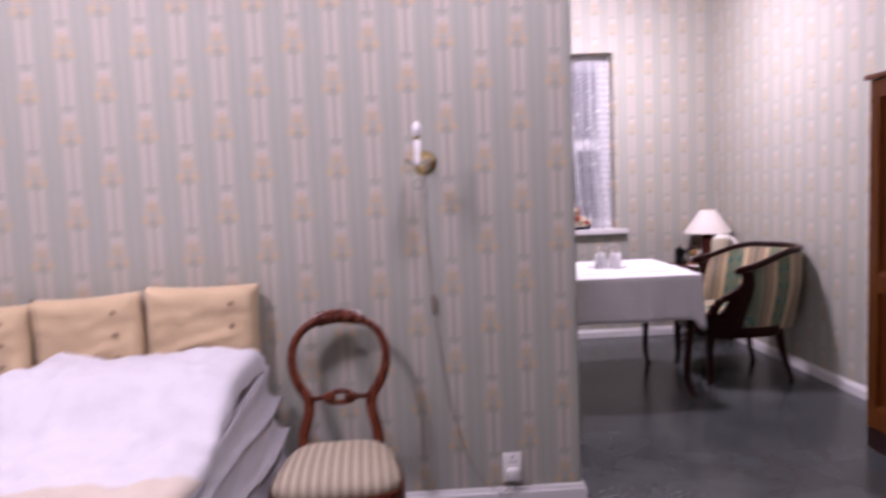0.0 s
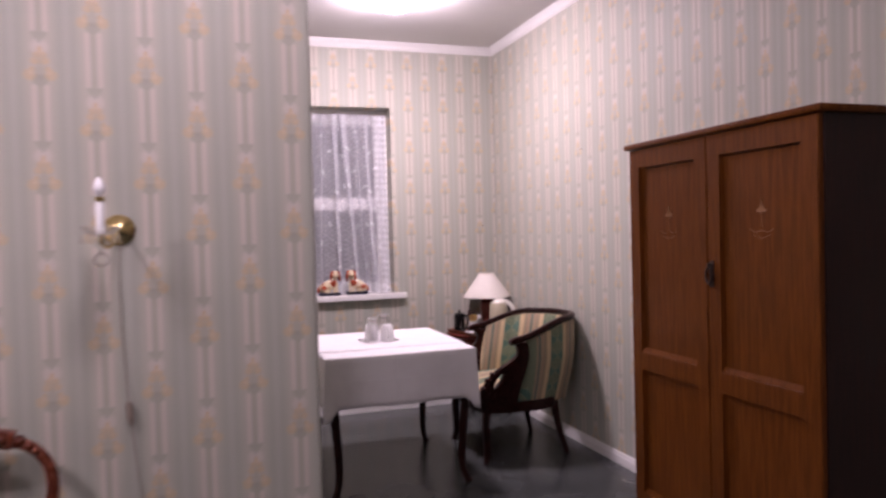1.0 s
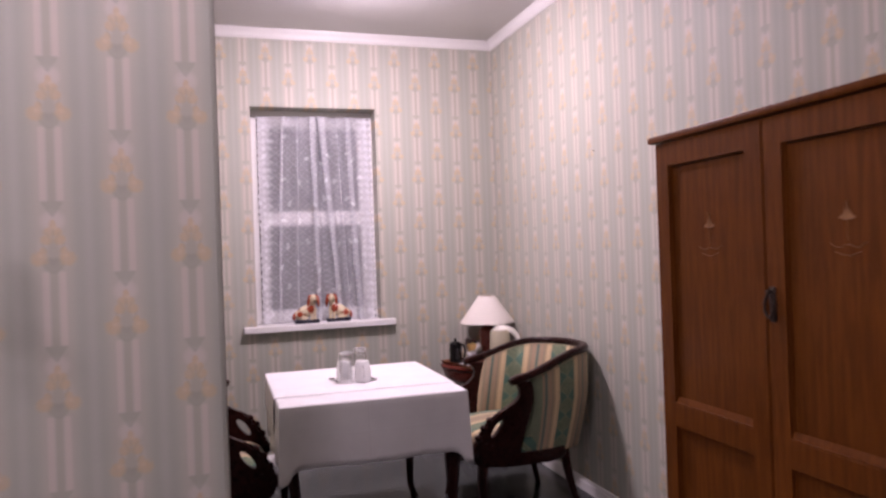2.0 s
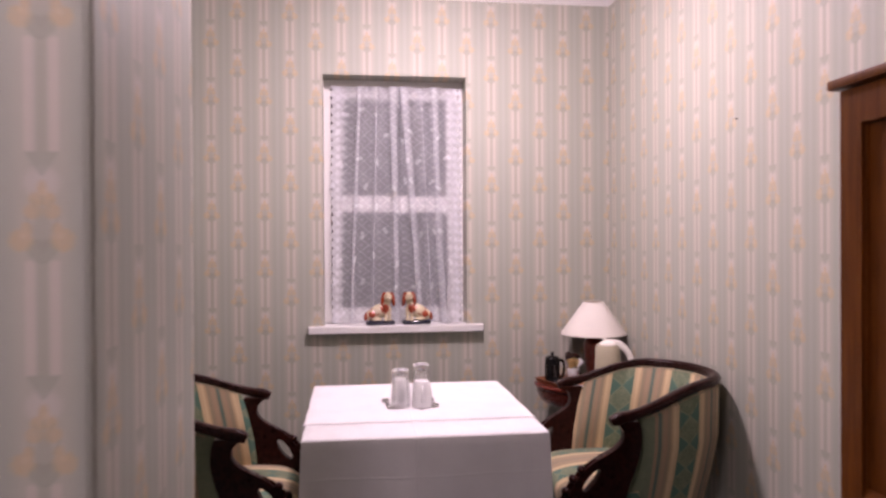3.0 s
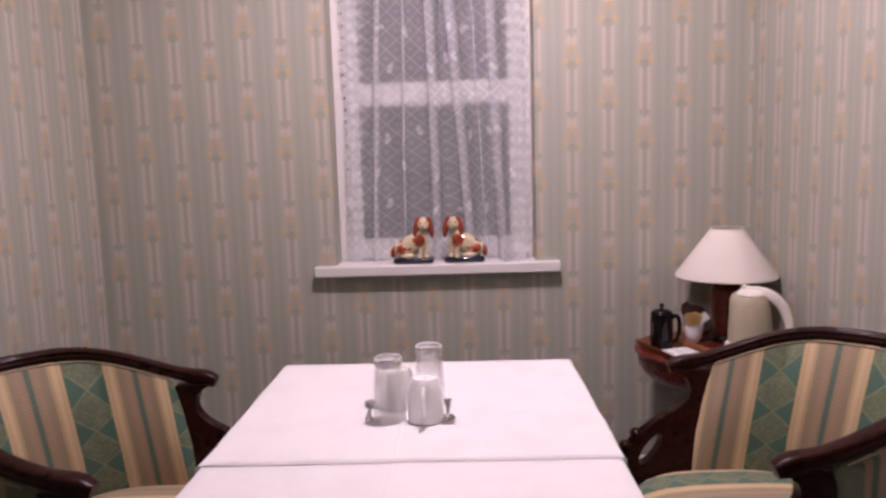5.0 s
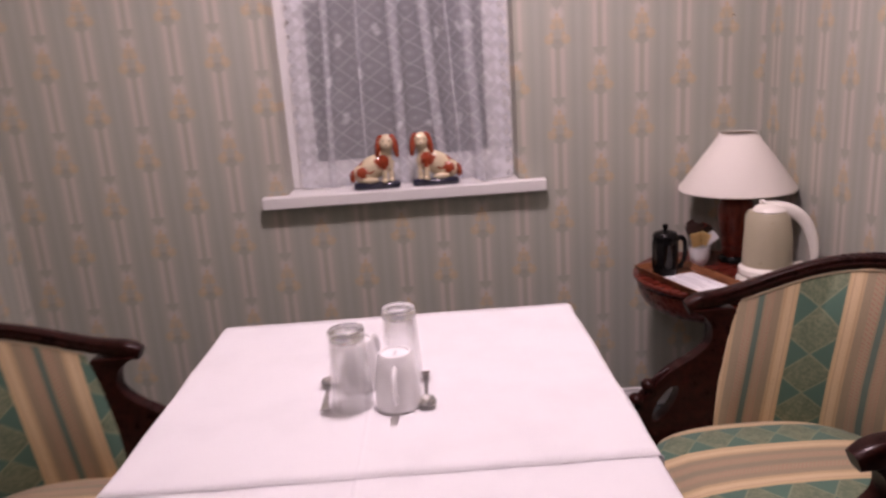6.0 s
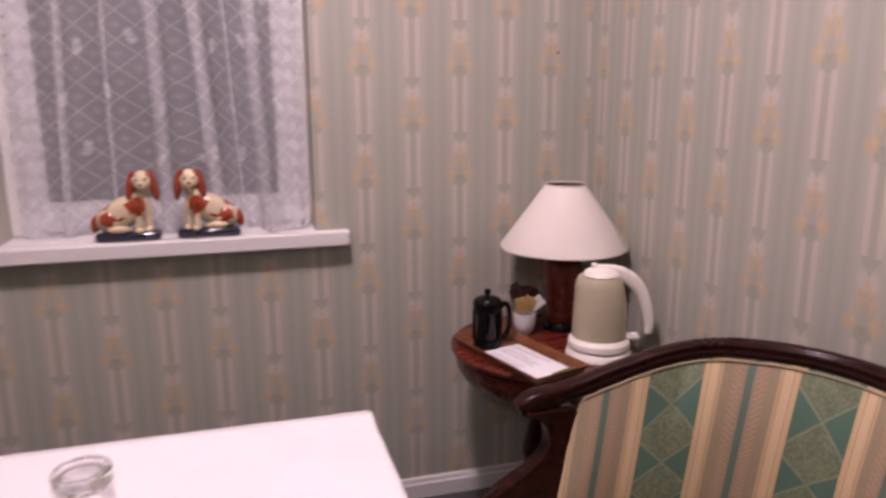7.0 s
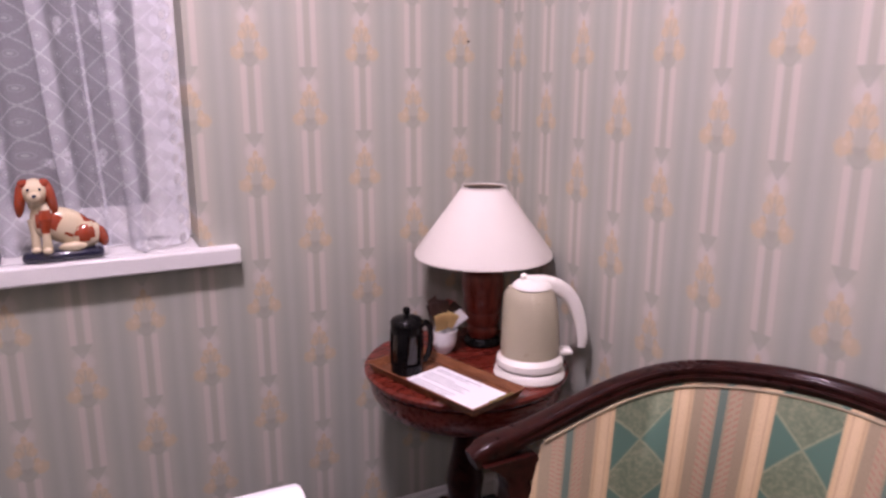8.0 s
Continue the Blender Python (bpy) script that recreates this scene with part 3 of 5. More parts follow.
# ---- window ----
window = tagged(thing("window_1", "white painted sash window, dark night outside", "window"), kind="structure")
bm = bmesh.new()
fx0, fx1, fz0, fz1 = WIN_X0, WIN_X1, 0.935, WIN_Z1
for b in ((fx0, 6.085, fz0, fx0 + 0.045, 6.19, fz1), (fx1 - 0.045, 6.085, fz0, fx1, 6.19, fz1), (fx0 + 0.045, 6.085, fz1 - 0.045, fx1 - 0.045, 6.19, fz1)):
    add_box(bm, *b, 0.004)
part("window_frame", bm, TRIM, window, smooth=False)


def sash(z0, z1, y, low):
    bm = bmesh.new()
    x0, x1, w = fx0 + 0.052, fx1 - 0.047, 0.048
    bot, top = (0.085, 0.085) if low else (0.105, 0.05)
    add_box(bm, x0, y, z0, x0 + w, y + 0.032, z1, 0.003)
    add_box(bm, x1 - w, y, z0, x1, y + 0.032, z1, 0.003)
    add_box(bm, x0 + w, y, z0, x1 - w, y + 0.032, z0 + bot, 0.003)
    add_box(bm, x0 + w, y, z1 - top, x1 - w, y + 0.032, z1, 0.003)
    s = part("sash", bm, TRIM, window, smooth=False)
    p = part("pane", box(x0 + w - 0.006, y + 0.014, z0 + bot - 0.006, x1 - w + 0.006, y + 0.018, z1 - top + 0.006), PANE, s, smooth=False)
    p.visible_shadow = False


sash(0.94, 1.690, 6.10, True)
sash(1.600, 2.355, 6.14, False)
bm = bmesh.new()
add_lathe(bm, [(0.012, 0), (0.012, 0.006), (0.006, 0.01), (0.005, 0.02)], 12, (1.69, 6.117, 1.690))
add_box(bm, 1.66, 6.112, 1.709, 1.705, 6.122, 1.717, 0.002)
part("sash_catch", bm, BRASS, window)
bm = bmesh.new()
add_box(bm, 1.184, 5.905, 0.888, 2.211, 5.949, 0.933, 0.006)
add_box(bm, WIN_X0 + 0.002, 5.951, 0.889, WIN_X1 - 0.002, 6.10, 0.933, 0.0)
tagged(finish("window_sill", bm, TRIM, smooth=False), "thick white painted wooden window sill", "window sill", kind="structure")


# ---- net curtain ----
def curtain():
    """Hung in loose folds: at each fold the net doubles back on itself."""
    z0, h = 0.9365, 1.42
    # x of each fold at the head and at the foot, and its half width
    folds = [(1.484, 1.430, 0.013), (1.588, 1.556, 0.007), (1.684, 1.700, 0.020), (1.748, 1.848, 0.022), (1.856, 1.914, 0.006), (1.936, 1.974, 0.020)]
    x_l, x_r = 1.312, 2.102

    def outline(v):
        pts = [(x_l, 0.0)]
        for top, foot, w in folds:
            x = foot + (top - foot) * v
            d = 0.030 * w / 0.02
            w = w * (0.75 + 0.25 * v)
            pts += [(x - 2.0 * w, 0.002), (x - w, -d * 0.15), (x + w * 0.85, -d * 0.30), (x + w, -d * 0.45), (x + w * 0.8, -d * 0.55), (x - w * 0.8, -d * 0.70), (x - w, -d * 0.82), (x - w * 0.8, -d * 0.95), (x + w * 0.9, -d), (x + 1.7 * w, -d * 0.4), (x + 2.4 * w, 0.0)]
        pts += [(x_r - 0.02, -0.004), (x_r, -0.010)]
        return pts

    n = 10 * len(folds) + len(folds) + 2
    length = [0.0]
    flat = outline(0.5)
    for a, b in zip(flat, flat[1:]):
        length.append(length[-1] + math.hypot(b[0] - a[0], b[1] - a[1]))
    total = length[-1]
    length = [q + 0.72 - total / 2 for q in length]
    tables = {}

    def at(u, v):
        if v not in tables:
            tables[v] = outline(v)
        pts = tables[v]
        x, y = pts[round(u * n)]
        soft = 0.005 * math.sin(x * 61 + v * 2) + 0.004 * fbm(x * 9, v * 3, 2)
        side = min(1.0, max(0.0, (x - 1.950) / 0.035))
        kick = 0.014 * (1 - v) ** 4 + 0.105 * (1 - v) ** 2.6 * side * side * (3 - 2 * side) * (1 - 4.5 * max(0.0, x - 1.985))
        sag = 0.006 * fbm(x * 6, 3.3) if v == 0 else 0.0
        return Vector((x + 0.004 * fbm(x * 5, v * 4, 8), 6.058 + y + soft - kick, z0 + v * h + max(0.0, sag)))

    ob = finish("net_curtain", sheet(at, n, 44, lambda u, v: (length[round(u * n)], v * h)), LACE, angle=180)
    return tagged(ob, "white net lace curtain with diamond trellis, hanging in soft folds", "curtain")


curtain()

# ---- ceiling lamps ----
def ceiling_lamp(x, y, r, glow, label):
    """A ceiling rose with an opal glass bowl hung a little below it."""
    lamp = thing("ceiling_lamp", label, "ceiling lamp", pose(x, y, CEIL))
    part("ceiling_rose", lathe([(r * 0.52, -0.001), (r * 0.56, -0.004), (r * 0.54, -0.016), (r * 0.40, -0.028), (r * 0.40, -0.034), (0.0, -0.034)], 36), TRIM, lamp)
    part("diffuser", lathe([(r * 0.42, -0.035), (r * 0.88, -0.038), (r, -0.046), (r * 0.97, -0.062), (r * 0.85, -0.084), (r * 0.60, -0.104), (r * 0.3, -0.114), (0, -0.116)], 32), glow, lamp, "lit round opal glass bowl")
    return lamp


ceiling_lamp(1.87, 4.78, 0.155, GLOW_DINING, "lit round opal glass lamp hung close under the ceiling")
ceiling_lamp(0.72, 1.80, 0.115, GLOW_DOOR, "lit round opal lamp on the bedroom ceiling by the passage")
ceiling_lamp(-1.05, 1.50, 0.16, GLOW_BED, "lit round opal lamp on the bedroom ceiling above the bed")


# ---- dining table and linen ----
TX0, TX1, TY0, TY1, TZ = 1.275, 2.105, 4.140, 5.050, 0.757


def dining_table():
    t = thing("dining_table", "dark wooden dining table with curved legs under a white cloth", "dining table", pose((TX0 + TX1) / 2, (TY0 + TY1) / 2, 0))
    hx, hy = (TX1 - TX0) / 2 - 0.006, (TY1 - TY0) / 2 - 0.006
    part("tabletop", box(-hx, -hy, TZ - 0.032, hx, hy, TZ - 0.004, 0.006), MAHOGANY, t)
    bm = bmesh.new()
    for a in (-1, 1):
        add_box(bm, -hx + 0.06, a * (hy - 0.05) - 0.01, 0.64, hx - 0.06, a * (hy - 0.05) + 0.01, TZ - 0.034, 0.003)
        add_box(bm, a * (hx - 0.05) - 0.01, -hy + 0.075, 0.64, a * (hx - 0.05) + 0.01, hy - 0.075, TZ - 0.034, 0.003)
    part("apron", bm, MAHOGANY, t, smooth=False)
    for sx in (-1, 1):
        for sy in (-1, 1):
            x, y = sx * (hx - 0.055), sy * (hy - 0.055)
            pts = [(x, y, TZ - 0.036), (x + sx * 0.012, y + sy * 0.012, 0.60), (x + sx * 0.016, y + sy * 0.014, 0.48), (x, y, 0.26), (x - sx * 0.004, y - sy * 0.004, 0.10), (x + sx * 0.014, y + sy * 0.012, 0.03), (x + sx * 0.026, y + sy * 0.022, 0.0)]
            prof = lambda k: (0.030 - 0.014 * min(1, k * 1.25) + 0.006 * max(0, k - 0.85) / 0.15,) * 2
            part("leg", sweep(spline(pts, 24), prof, 10, (sy, -sx, 0), 2.6), MAHOGANY, t)
    return t


dining_table()


def edge_walk(x0, x1, y0, y1, n):
    """Points round a rectangle with their outward direction and distance to the nearest corner."""
    out = []
    corners = [(x0, y0), (x1, y0), (x1, y1), (x0, y1)]
    normals = [(0, -1), (1, 0), (0, 1), (-1, 0)]
    for k in range(4):
        a, b = Vector(corners[k]), Vector(corners[(k + 1) % 4])
        for i in range(n):
            f = i / n
            p = a.lerp(b, f)
            d = min(f, 1 - f) * (b - a).length
            o = Vector(normals[k])
            if i == 0:
                o = (o + Vector(normals[k - 1])) * 0.8
            out.append((p, o, d, k, f))
    return out


def draped(name, x0, x1, y0, y1, z, drop, label, category, corner=0.10, seed=0.0):
    walk_round = edge_walk(x0, x1, y0, y1, 44)
    rings = []
    cx, cy = (x0 + x1) / 2, (y0 + y1) / 2
    for s in (0.02, 0.35, 0.7, 0.93):
        rings.append([Vector((cx + (p.x - cx) * s, cy + (p.y - cy) * s, z + 0.0012 * fbm(p.x * s * 9, p.y * s * 9, seed))) for p, *_ in walk_round])
    for e, dz in ((0.0, -0.0004), (0.0035, -0.0016), (0.006, -0.005)):
        rings.append([Vector((p.x + o.x * e, p.y + o.y * e, z + dz)) for p, o, *_ in walk_round])
    steps = 9
    for k in range(1, steps + 1):
        f = k / steps
        ring = []
        for p, o, d, side, *_ in walk_round:
            near = math.exp(-(d / 0.032) ** 2)
            tuck = math.exp(-((d - 0.085) / 0.035) ** 2)
            wave = 0.010 * math.sin(d * 21 + seed + side * 1.7) + 0.008 * fbm(p.x * 5 + seed, p.y * 5, 3)
            out = f ** 1.1 * (0.004 + 0.006 * near - 0.010 * tuck + wave) + 0.0065
            low = z - 0.005 - f * (drop + corner * near)
            ring.append(Vector((p.x + o.x * out, p.y + o.y * out, low)))
        rings.append(ring)
    bm = bmesh.new()
    add_rings(bm, rings, cap=False)
    bm.faces.new([v for v in bm.verts][:len(walk_round)])
    ob = finish(name, bm, CLOTH, angle=60)
    mod = ob.modifiers.new("cloth", "SOLIDIFY")
    mod.thickness, mod.offset = 0.0018, 1.0
    return tagged(ob, label, category)


draped("tablecloth", TX0, TX1, TY0, TY1, TZ, 0.266, "white linen tablecloth draped over the dining table", "tablecloth", 0.070, 0.4)


def overcloth():
    """A second cloth folded across the top; its near edge shows as a raised line."""
    y0, z = 4.335, TZ + 0.0030
    path = []
    for k in range(9):
        path.append((TX0 - 0.013 - 0.006 * (8 - k) / 8, z - 0.16 + 0.155 * k / 8))
    path += [(TX0 - 0.008, z - 0.001), (TX0 - 0.002, z)]
    path += [(TX0 + (TX1 - TX0) * k / 30, z) for k in range(1, 30)]
    path += [(TX1 + 0.002, z), (TX1 + 0.008, z - 0.001)]
    for k in range(9):
        path.append((TX1 + 0.013 + 0.006 * k / 8, z - 0.005 - 0.155 * k / 8))
    n = len(path) - 1

    def at(u, v):
        x, zz = path[round(u * n)]
        y = y0 + v * (TY1 - 0.003 - y0)
        y += 0.003 * fbm(x * 6, 2.0) * (1 - v) + 0.004 * (1 - v) * (x - 1.69)
        out = 0.004 * fbm(y * 7, x, 5) if zz < z - 0.003 else 0.0
        return Vector((x + out, y, zz + 0.0008 * fbm(x * 8, y * 8, 1) + (0.0004 if v == 0 else 0)))

    ob = finish("overcloth", sheet(at, n, 30), CLOTH, angle=60)
    mod = ob.modifiers.new("cloth", "SOLIDIFY")
    mod.thickness, mod.offset = 0.0008, 1.0
    hem = [(x, y0 - 0.0005 + 0.003 * fbm(x * 6, 2.0) + 0.004 * (x - 1.69), zz + 0.0006) for x, zz in path]
    part("hem", sweep(hem, lambda t: (0.0012, 0.0006), 6), CLOTH, ob, "stitched hem")
    return tagged(ob, "second white cloth laid over the back of the table", "tablecloth")


overcloth()
TOP = TZ + 0.0062


def tumbler(x, y, h, label):
    """Heavy-footed glass, rim down: smooth rim, ten cut facets above it."""
    r0, r1 = 0.0328, 0.0388
    bm = bmesh.new()
    n, facets = 60, 10
    outer = [(0.0, h - 0.0005), (r0 - 0.006, h), (r0 - 0.002, h - 0.001), (r0, h - 0.004), (r0, h - 0.018), (r0 - 0.001, h - 0.021)]
    outer += [(r0 + (r1 - r0) * k / 6, (h - 0.022) * (1 - k / 6)) for k in range(1, 7)]
    inner = [(r1 - 0.0022, 0.0), (r1 - 0.0032, 0.03), (r0 - 0.003, h - 0.036), (r0 - 0.006, h - 0.024), (r0 - 0.014, h - 0.019), (0.0, h - 0.018)]
    rings = []
    for i, (r, z) in enumerate(outer + inner):
        ring = []
        cut = 1.0 if 5 <= i <= 9 else 0.0
        for j in range(n):
            a = 2 * math.pi * j / n
            b = (a % (2 * math.pi / facets)) - math.pi / facets
            f = 1 + cut * (math.cos(math.pi / facets) / math.cos(b) - 1) * 0.9
            ring.append(Vector((max(r, 1e-4) * f * math.cos(a), max(r, 1e-4) * f * math.sin(a), z)))
        rings.append(ring)
    add_rings(bm, rings, cap=False)
    bmesh.ops.remove_doubles(bm, verts=bm.verts, dist=0.00015)
    for f in bm.faces:
        f.material_index = 1 if f.calc_center_median().z > h - 0.026 else 0
    ob = finish("drinking_glass", bm, [GLASS, FOOT_GLASS], angle=14)
    ob.matrix_basis = pose(x, y, TOP)
    return tagged(ob, label, "glass", "glasses on the table")


tumbler(1.627, 4.575, 0.148, "clear tall tumbler standing upside down on the cloth")
tumbler(1.717, 4.668, 0.150, "clear tall tumbler standing upside down behind the mug")


def mug(x, y, turn, label, h=0.112):
    cup = thing("mug", label, "mug", pose(x, y, TOP, 0, 0, turn), "mugs on the table")
    prof = [(0.041, 0.0), (0.0385, 0.0), (0.038, 0.03), (0.036, 0.07), (0.031, h - 0.012), (0.0, h - 0.010), (0.0, h - 0.0035), (0.024, h - 0.0035), (0.0255, h), (0.0285, h), (0.032, h - 0.006), (0.0365, h - 0.03), (0.040, 0.05), (0.0415, 0.012), (0.041, 0.0)]
    bm = lathe(prof, 40)
    part("body", bm, CHINA, cup)
    pts = [(0.034, 0, 0.078), (0.050, 0, 0.080), (0.063, 0, 0.068), (0.064, 0, 0.046), (0.054, 0, 0.030), (0.039, 0, 0.028)]
    part("handle", sweep(spline(pts, 20), lambda t: (0.0085, 0.0050), 12, (0, 1, 0)), CHINA, cup)
    bm = bmesh.new()
    add_box(bm, -0.008, -0.003, h - 0.0036, 0.008, 0.003, h - 0.0026)
    part("maker_mark", bm, INK, cup, "grey printed mark")
    return cup


mug(1.711, 4.566, -92, "white china mug standing upside down among the tumblers", 0.101)
mug(1.634, 4.656, 60, "white china mug upside down behind a tumbler", 0.096)


def spoon(x, y, turn, label, size=1.0):
    def at(u, v):
        L = v * 0.135
        if v < 0.3:
            k = v / 0.3
            w = 0.0145 * math.sqrt(max(0.0, 1 - (2 * k - 1) ** 2)) * (0.9 + 0.15 * (1 - k)) + (0.0028 if k > 0.85 else 0.0006)
            dip = -0.006 * math.sin(math.pi * k) * (1 - (2 * u - 1) ** 2)
        else:
            k = (v - 0.3) / 0.7
            w = 0.0028 + 0.0052 * k ** 2.2
            dip = 0.004 * math.sin(math.pi * min(1, k * 1.1))
        return Vector(((2 * u - 1) * w, L, 0.0085 + dip))
    bm = sheet(at, 8, 30)
    ob = finish("teaspoon", bm, STEEL, angle=80)
    mod = ob.modifiers.new("metal", "SOLIDIFY")
    mod.thickness = 0.0014
    ob.matrix_basis = pose(x, y, TOP - 0.0015, 0, 0, turn) @ Matrix.Scale(size, 4)
    return tagged(ob, label, "teaspoon", "teaspoons on the table")


spoon(1.570, 4.690, 184, "steel teaspoon lying beside an upturned tumbler", 1.08)
spoon(1.762, 4.530, 1, "steel teaspoon lying beside the mug", 1.12)


# ---- armchairs ----
PLAN = {}


def arm_plan(s, off=0.0):
    """The horseshoe of the arm rail; s from -1 (one arm's end) to 1 (the other). The chair looks along +x."""
    if off not in PLAN:
        a, b, n, pts = 0.560 + off, 0.352 + off, 2.35, []
        for k in range(181):
            th = math.pi / 2 * k / 180
            pts.append(Vector((0.27 - a * math.cos(th) ** (2 / n), b * math.sin(th) ** (2 / n))))
        run = [0.0]
        for p, q in zip(pts, pts[1:]):
            run.append(run[-1] + (q - p).length)
        PLAN[off] = pts, run
    pts, run = PLAN[off]
    d = abs(s) * run[-1]
    k = min(179, max(0, int(np.searchsorted(run, d)) - 1))
    p = pts[k].lerp(pts[k + 1], (d - run[k]) / (run[k + 1] - run[k]))
    return Vector((p.x, p.y if s >= 0 else -p.y))


def rail_z(x):
    k = min(1.0, max(0.0, (0.27 - x) / 0.42))
    k = k * k * (3 - 2 * k)
    return 0.744 + 0.101 * k


def armchair(m, label, shift):
    ch = thing("armchair", label, "armchair", m, "armchairs at the table")
    # arm rail with rolled ends
    path = []
    for i in range(73):
        s = -1 + 2 * i / 72
        p = arm_plan(s)
        path.append(Vector((p.x, p.y, rail_z(p.x) - 0.012 * max(0, (abs(s) - 0.93) / 0.07) ** 2)))
    def rail_size(t):
        e = min(t, 1 - t)
        full = 1.0 if e > 0.010 else 0.80 + 0.20 * (e / 0.010)
        swell = 0.005 * math.exp(-((e - 0.025) / 0.03) ** 2)
        return ((0.0190 + swell * 0.8) * full, (0.0175 + swell * 0.8) * full)
    part("arm_rail", sweep(path, rail_size, 20, (0, 0, 1), 3.6), MAHOGANY, ch, "glossy dark mahogany horseshoe rail")
    for off, dz in ((-0.0172, 0.010), (-0.0185, -0.002), (0.0185, 0.003)):
        bead = []
        for i in range(61):
            t = -0.90 + 1.80 * i / 60
            q = arm_plan(t, off)
            bead.append((q.x, q.y, rail_z(arm_plan(t).x) + dz))
        part("rail_bead", sweep(bead, lambda t: (0.0034, 0.0034), 6), MAHOGANY, ch)
    for mid in (-0.485, 0.485):
        bm = bmesh.new()
        for i in range(4):
            for j in (-1, 0, 1):
                q = arm_plan(mid + (i - 1.5) * 0.021, j * 0.0105)
                c = arm_plan(mid + (i - 1.5) * 0.021)
                add_ball(bm, (q.x, q.y, rail_z(c.x) + (0.0150 if j == 0 else 0.0115)), (0.0100, 0.0100, 0.0050), 8)
        part("carved_leaf", bm, MAHOGANY, ch, "small carved leaf on the rail's shoulder")
    bm = bmesh.new()
    add_sweep(bm, [(p.x, p.y, p.z + 0.0165) for p in path[20:53]], lambda t: (0.012 * min(1, 8 * min(t, 1 - t) + 0.15), 0.005), 10)
    part("carved_crest", bm, MAHOGANY, ch)
    # padded tub
    span = 0.825
    ns = 60
    def reach(z):
        """How far the padding runs along the arms at this height."""
        return span + 0.15 * min(1, max(0, (0.76 - z) / 0.34))
    def ring(i):
        f = 2 * i / ns - 1
        s = span * f
        top = rail_z(arm_plan(s).x)
        e = min(1.0, (span - abs(s)) / 0.05)
        pad = 0.6 + 0.4 * e
        rows = [(-0.068, 0.385), (-0.074 * pad, 0.46), (-0.072 * pad, 0.56), (-0.058 * pad, 0.66), (-0.024, top - 0.022), (-0.012, top - 0.011), (0.008, top - 0.011), (0.016, top - 0.026), (0.012, 0.62), (-0.008, 0.50), (-0.030, 0.40), (-0.045, 0.332), (-0.075, 0.325)]
        return [Vector((*arm_plan(f * (reach(z) if j < 5 else 0.775), o), z)) for j, (o, z) in enumerate(rows)]
    bm = bmesh.new()
    heights = [0.385, 0.46, 0.56, 0.66, 0.78, 0.80, 0.80, 0.78, 0.62, 0.50, 0.40, 0.332, 0.325, 0.385]
    add_rings(bm, [ring(i) for i in range(ns + 1)], uvs=lambda i, j: ((i / ns - 0.5) * 1.10 * (0.65 + 0.35 * reach(heights[j]) / span if j < 5 or j == 13 else 1.0) + shift, heights[j] + 0.046))
    part("tub_back", bm, STRIPES, ch, "striped cloth with gold bands and green diamonds", angle=55)
    for off, dz in ((-0.0235, -0.018), (0.0175, -0.022)):
        pts = []
        for i in range(61):
            s = -span + 2 * span * i / 60
            p = arm_plan(s, off)
            pts.append((p.x, p.y, rail_z(arm_plan(s).x) + dz))
        part("piping", sweep(pts, 0.0024, 6), PIPING, ch)
    # seat
    def rim(a, grow=0.0):
        ca, sa = math.cos(a), math.sin(a)
        x = 0.315 if ca > 0 else 0.26
        y = 0.300
        n = 3.6 if ca > 0 else 2.3
        r = 1 / ((abs(ca) / x) ** n + (abs(sa) / y) ** n) ** (1 / n)
        return 0.115 + (r + grow) * ca, (r + grow) * sa
    rings = []
    prof = [(0.02, 0.481), (0.3, 0.479), (0.55, 0.474), (0.75, 0.466), (0.9, 0.452), (0.97, 0.437), (1.0, 0.415), (1.0, 0.385), (0.985, 0.362)]
    na = 56
    for f, z in prof:
        rings.append([Vector((0.115 + (rim(2 * math.pi * k / na)[0] - 0.115) * f, rim(2 * math.pi * k / na)[1] * f, z)) for k in range(na)])
    bm = bmesh.new()
    add_rings(bm, rings)
    layer = bm.loops.layers.uv.verify()
    for f in bm.faces:
        for loop in f.loops:
            c = loop.vert.co
            loop[layer].uv = (c.y - 0.08, c.x + (0.45 - c.z))
    part("seat", bm, STRIPES_SEAT, ch, "striped padded seat", angle=60)
    bm = bmesh.new()
    rings = []
    for g, z in ((-0.03, 0.366), (0.012, 0.366), (0.018, 0.355), (0.018, 0.315), (0.008, 0.300), (-0.03, 0.300)):
        rings.append([Vector((*rim(2 * math.pi * k / na, g), z)) for k in range(na)])
    add_rings(bm, rings, cap=False)
    bmesh.ops.bridge_loops(bm, edges=[e for e in bm.edges if e.is_boundary])
    part("seat_frame", bm, MAHOGANY, ch)
    # carved arm supports: a sweeping board with a pierced loop
    front = [(0.262, 0.731), (0.238, 0.716), (0.220, 0.696), (0.217, 0.664), (0.232, 0.640), (0.262, 0.617), (0.298, 0.598), (0.334, 0.576), (0.366, 0.548), (0.392, 0.516), (0.410, 0.484), (0.428, 0.456), (0.450, 0.430), (0.464, 0.398), (0.458, 0.360), (0.442, 0.330), (0.420, 0.310)]
    back = [(0.250, 0.310), (0.218, 0.335), (0.206, 0.400), (0.186, 0.480), (0.160, 0.560), (0.146, 0.630), (0.148, 0.690), (0.160, 0.731)]
    out = [(p.x, p.z) for p in spline([(x, 0, z) for x, z in front], 46)] + [(p.x, p.z) for p in spline([(x, 0, z) for x, z in back], 26)]
    hole = []
    for k in range(18):
        a = 2 * math.pi * k / 18
        hole.append((0.338 + 0.028 * math.cos(a) - 0.020 * math.sin(a), 0.506 + 0.042 * math.sin(a) - 0.012 * math.cos(a)))
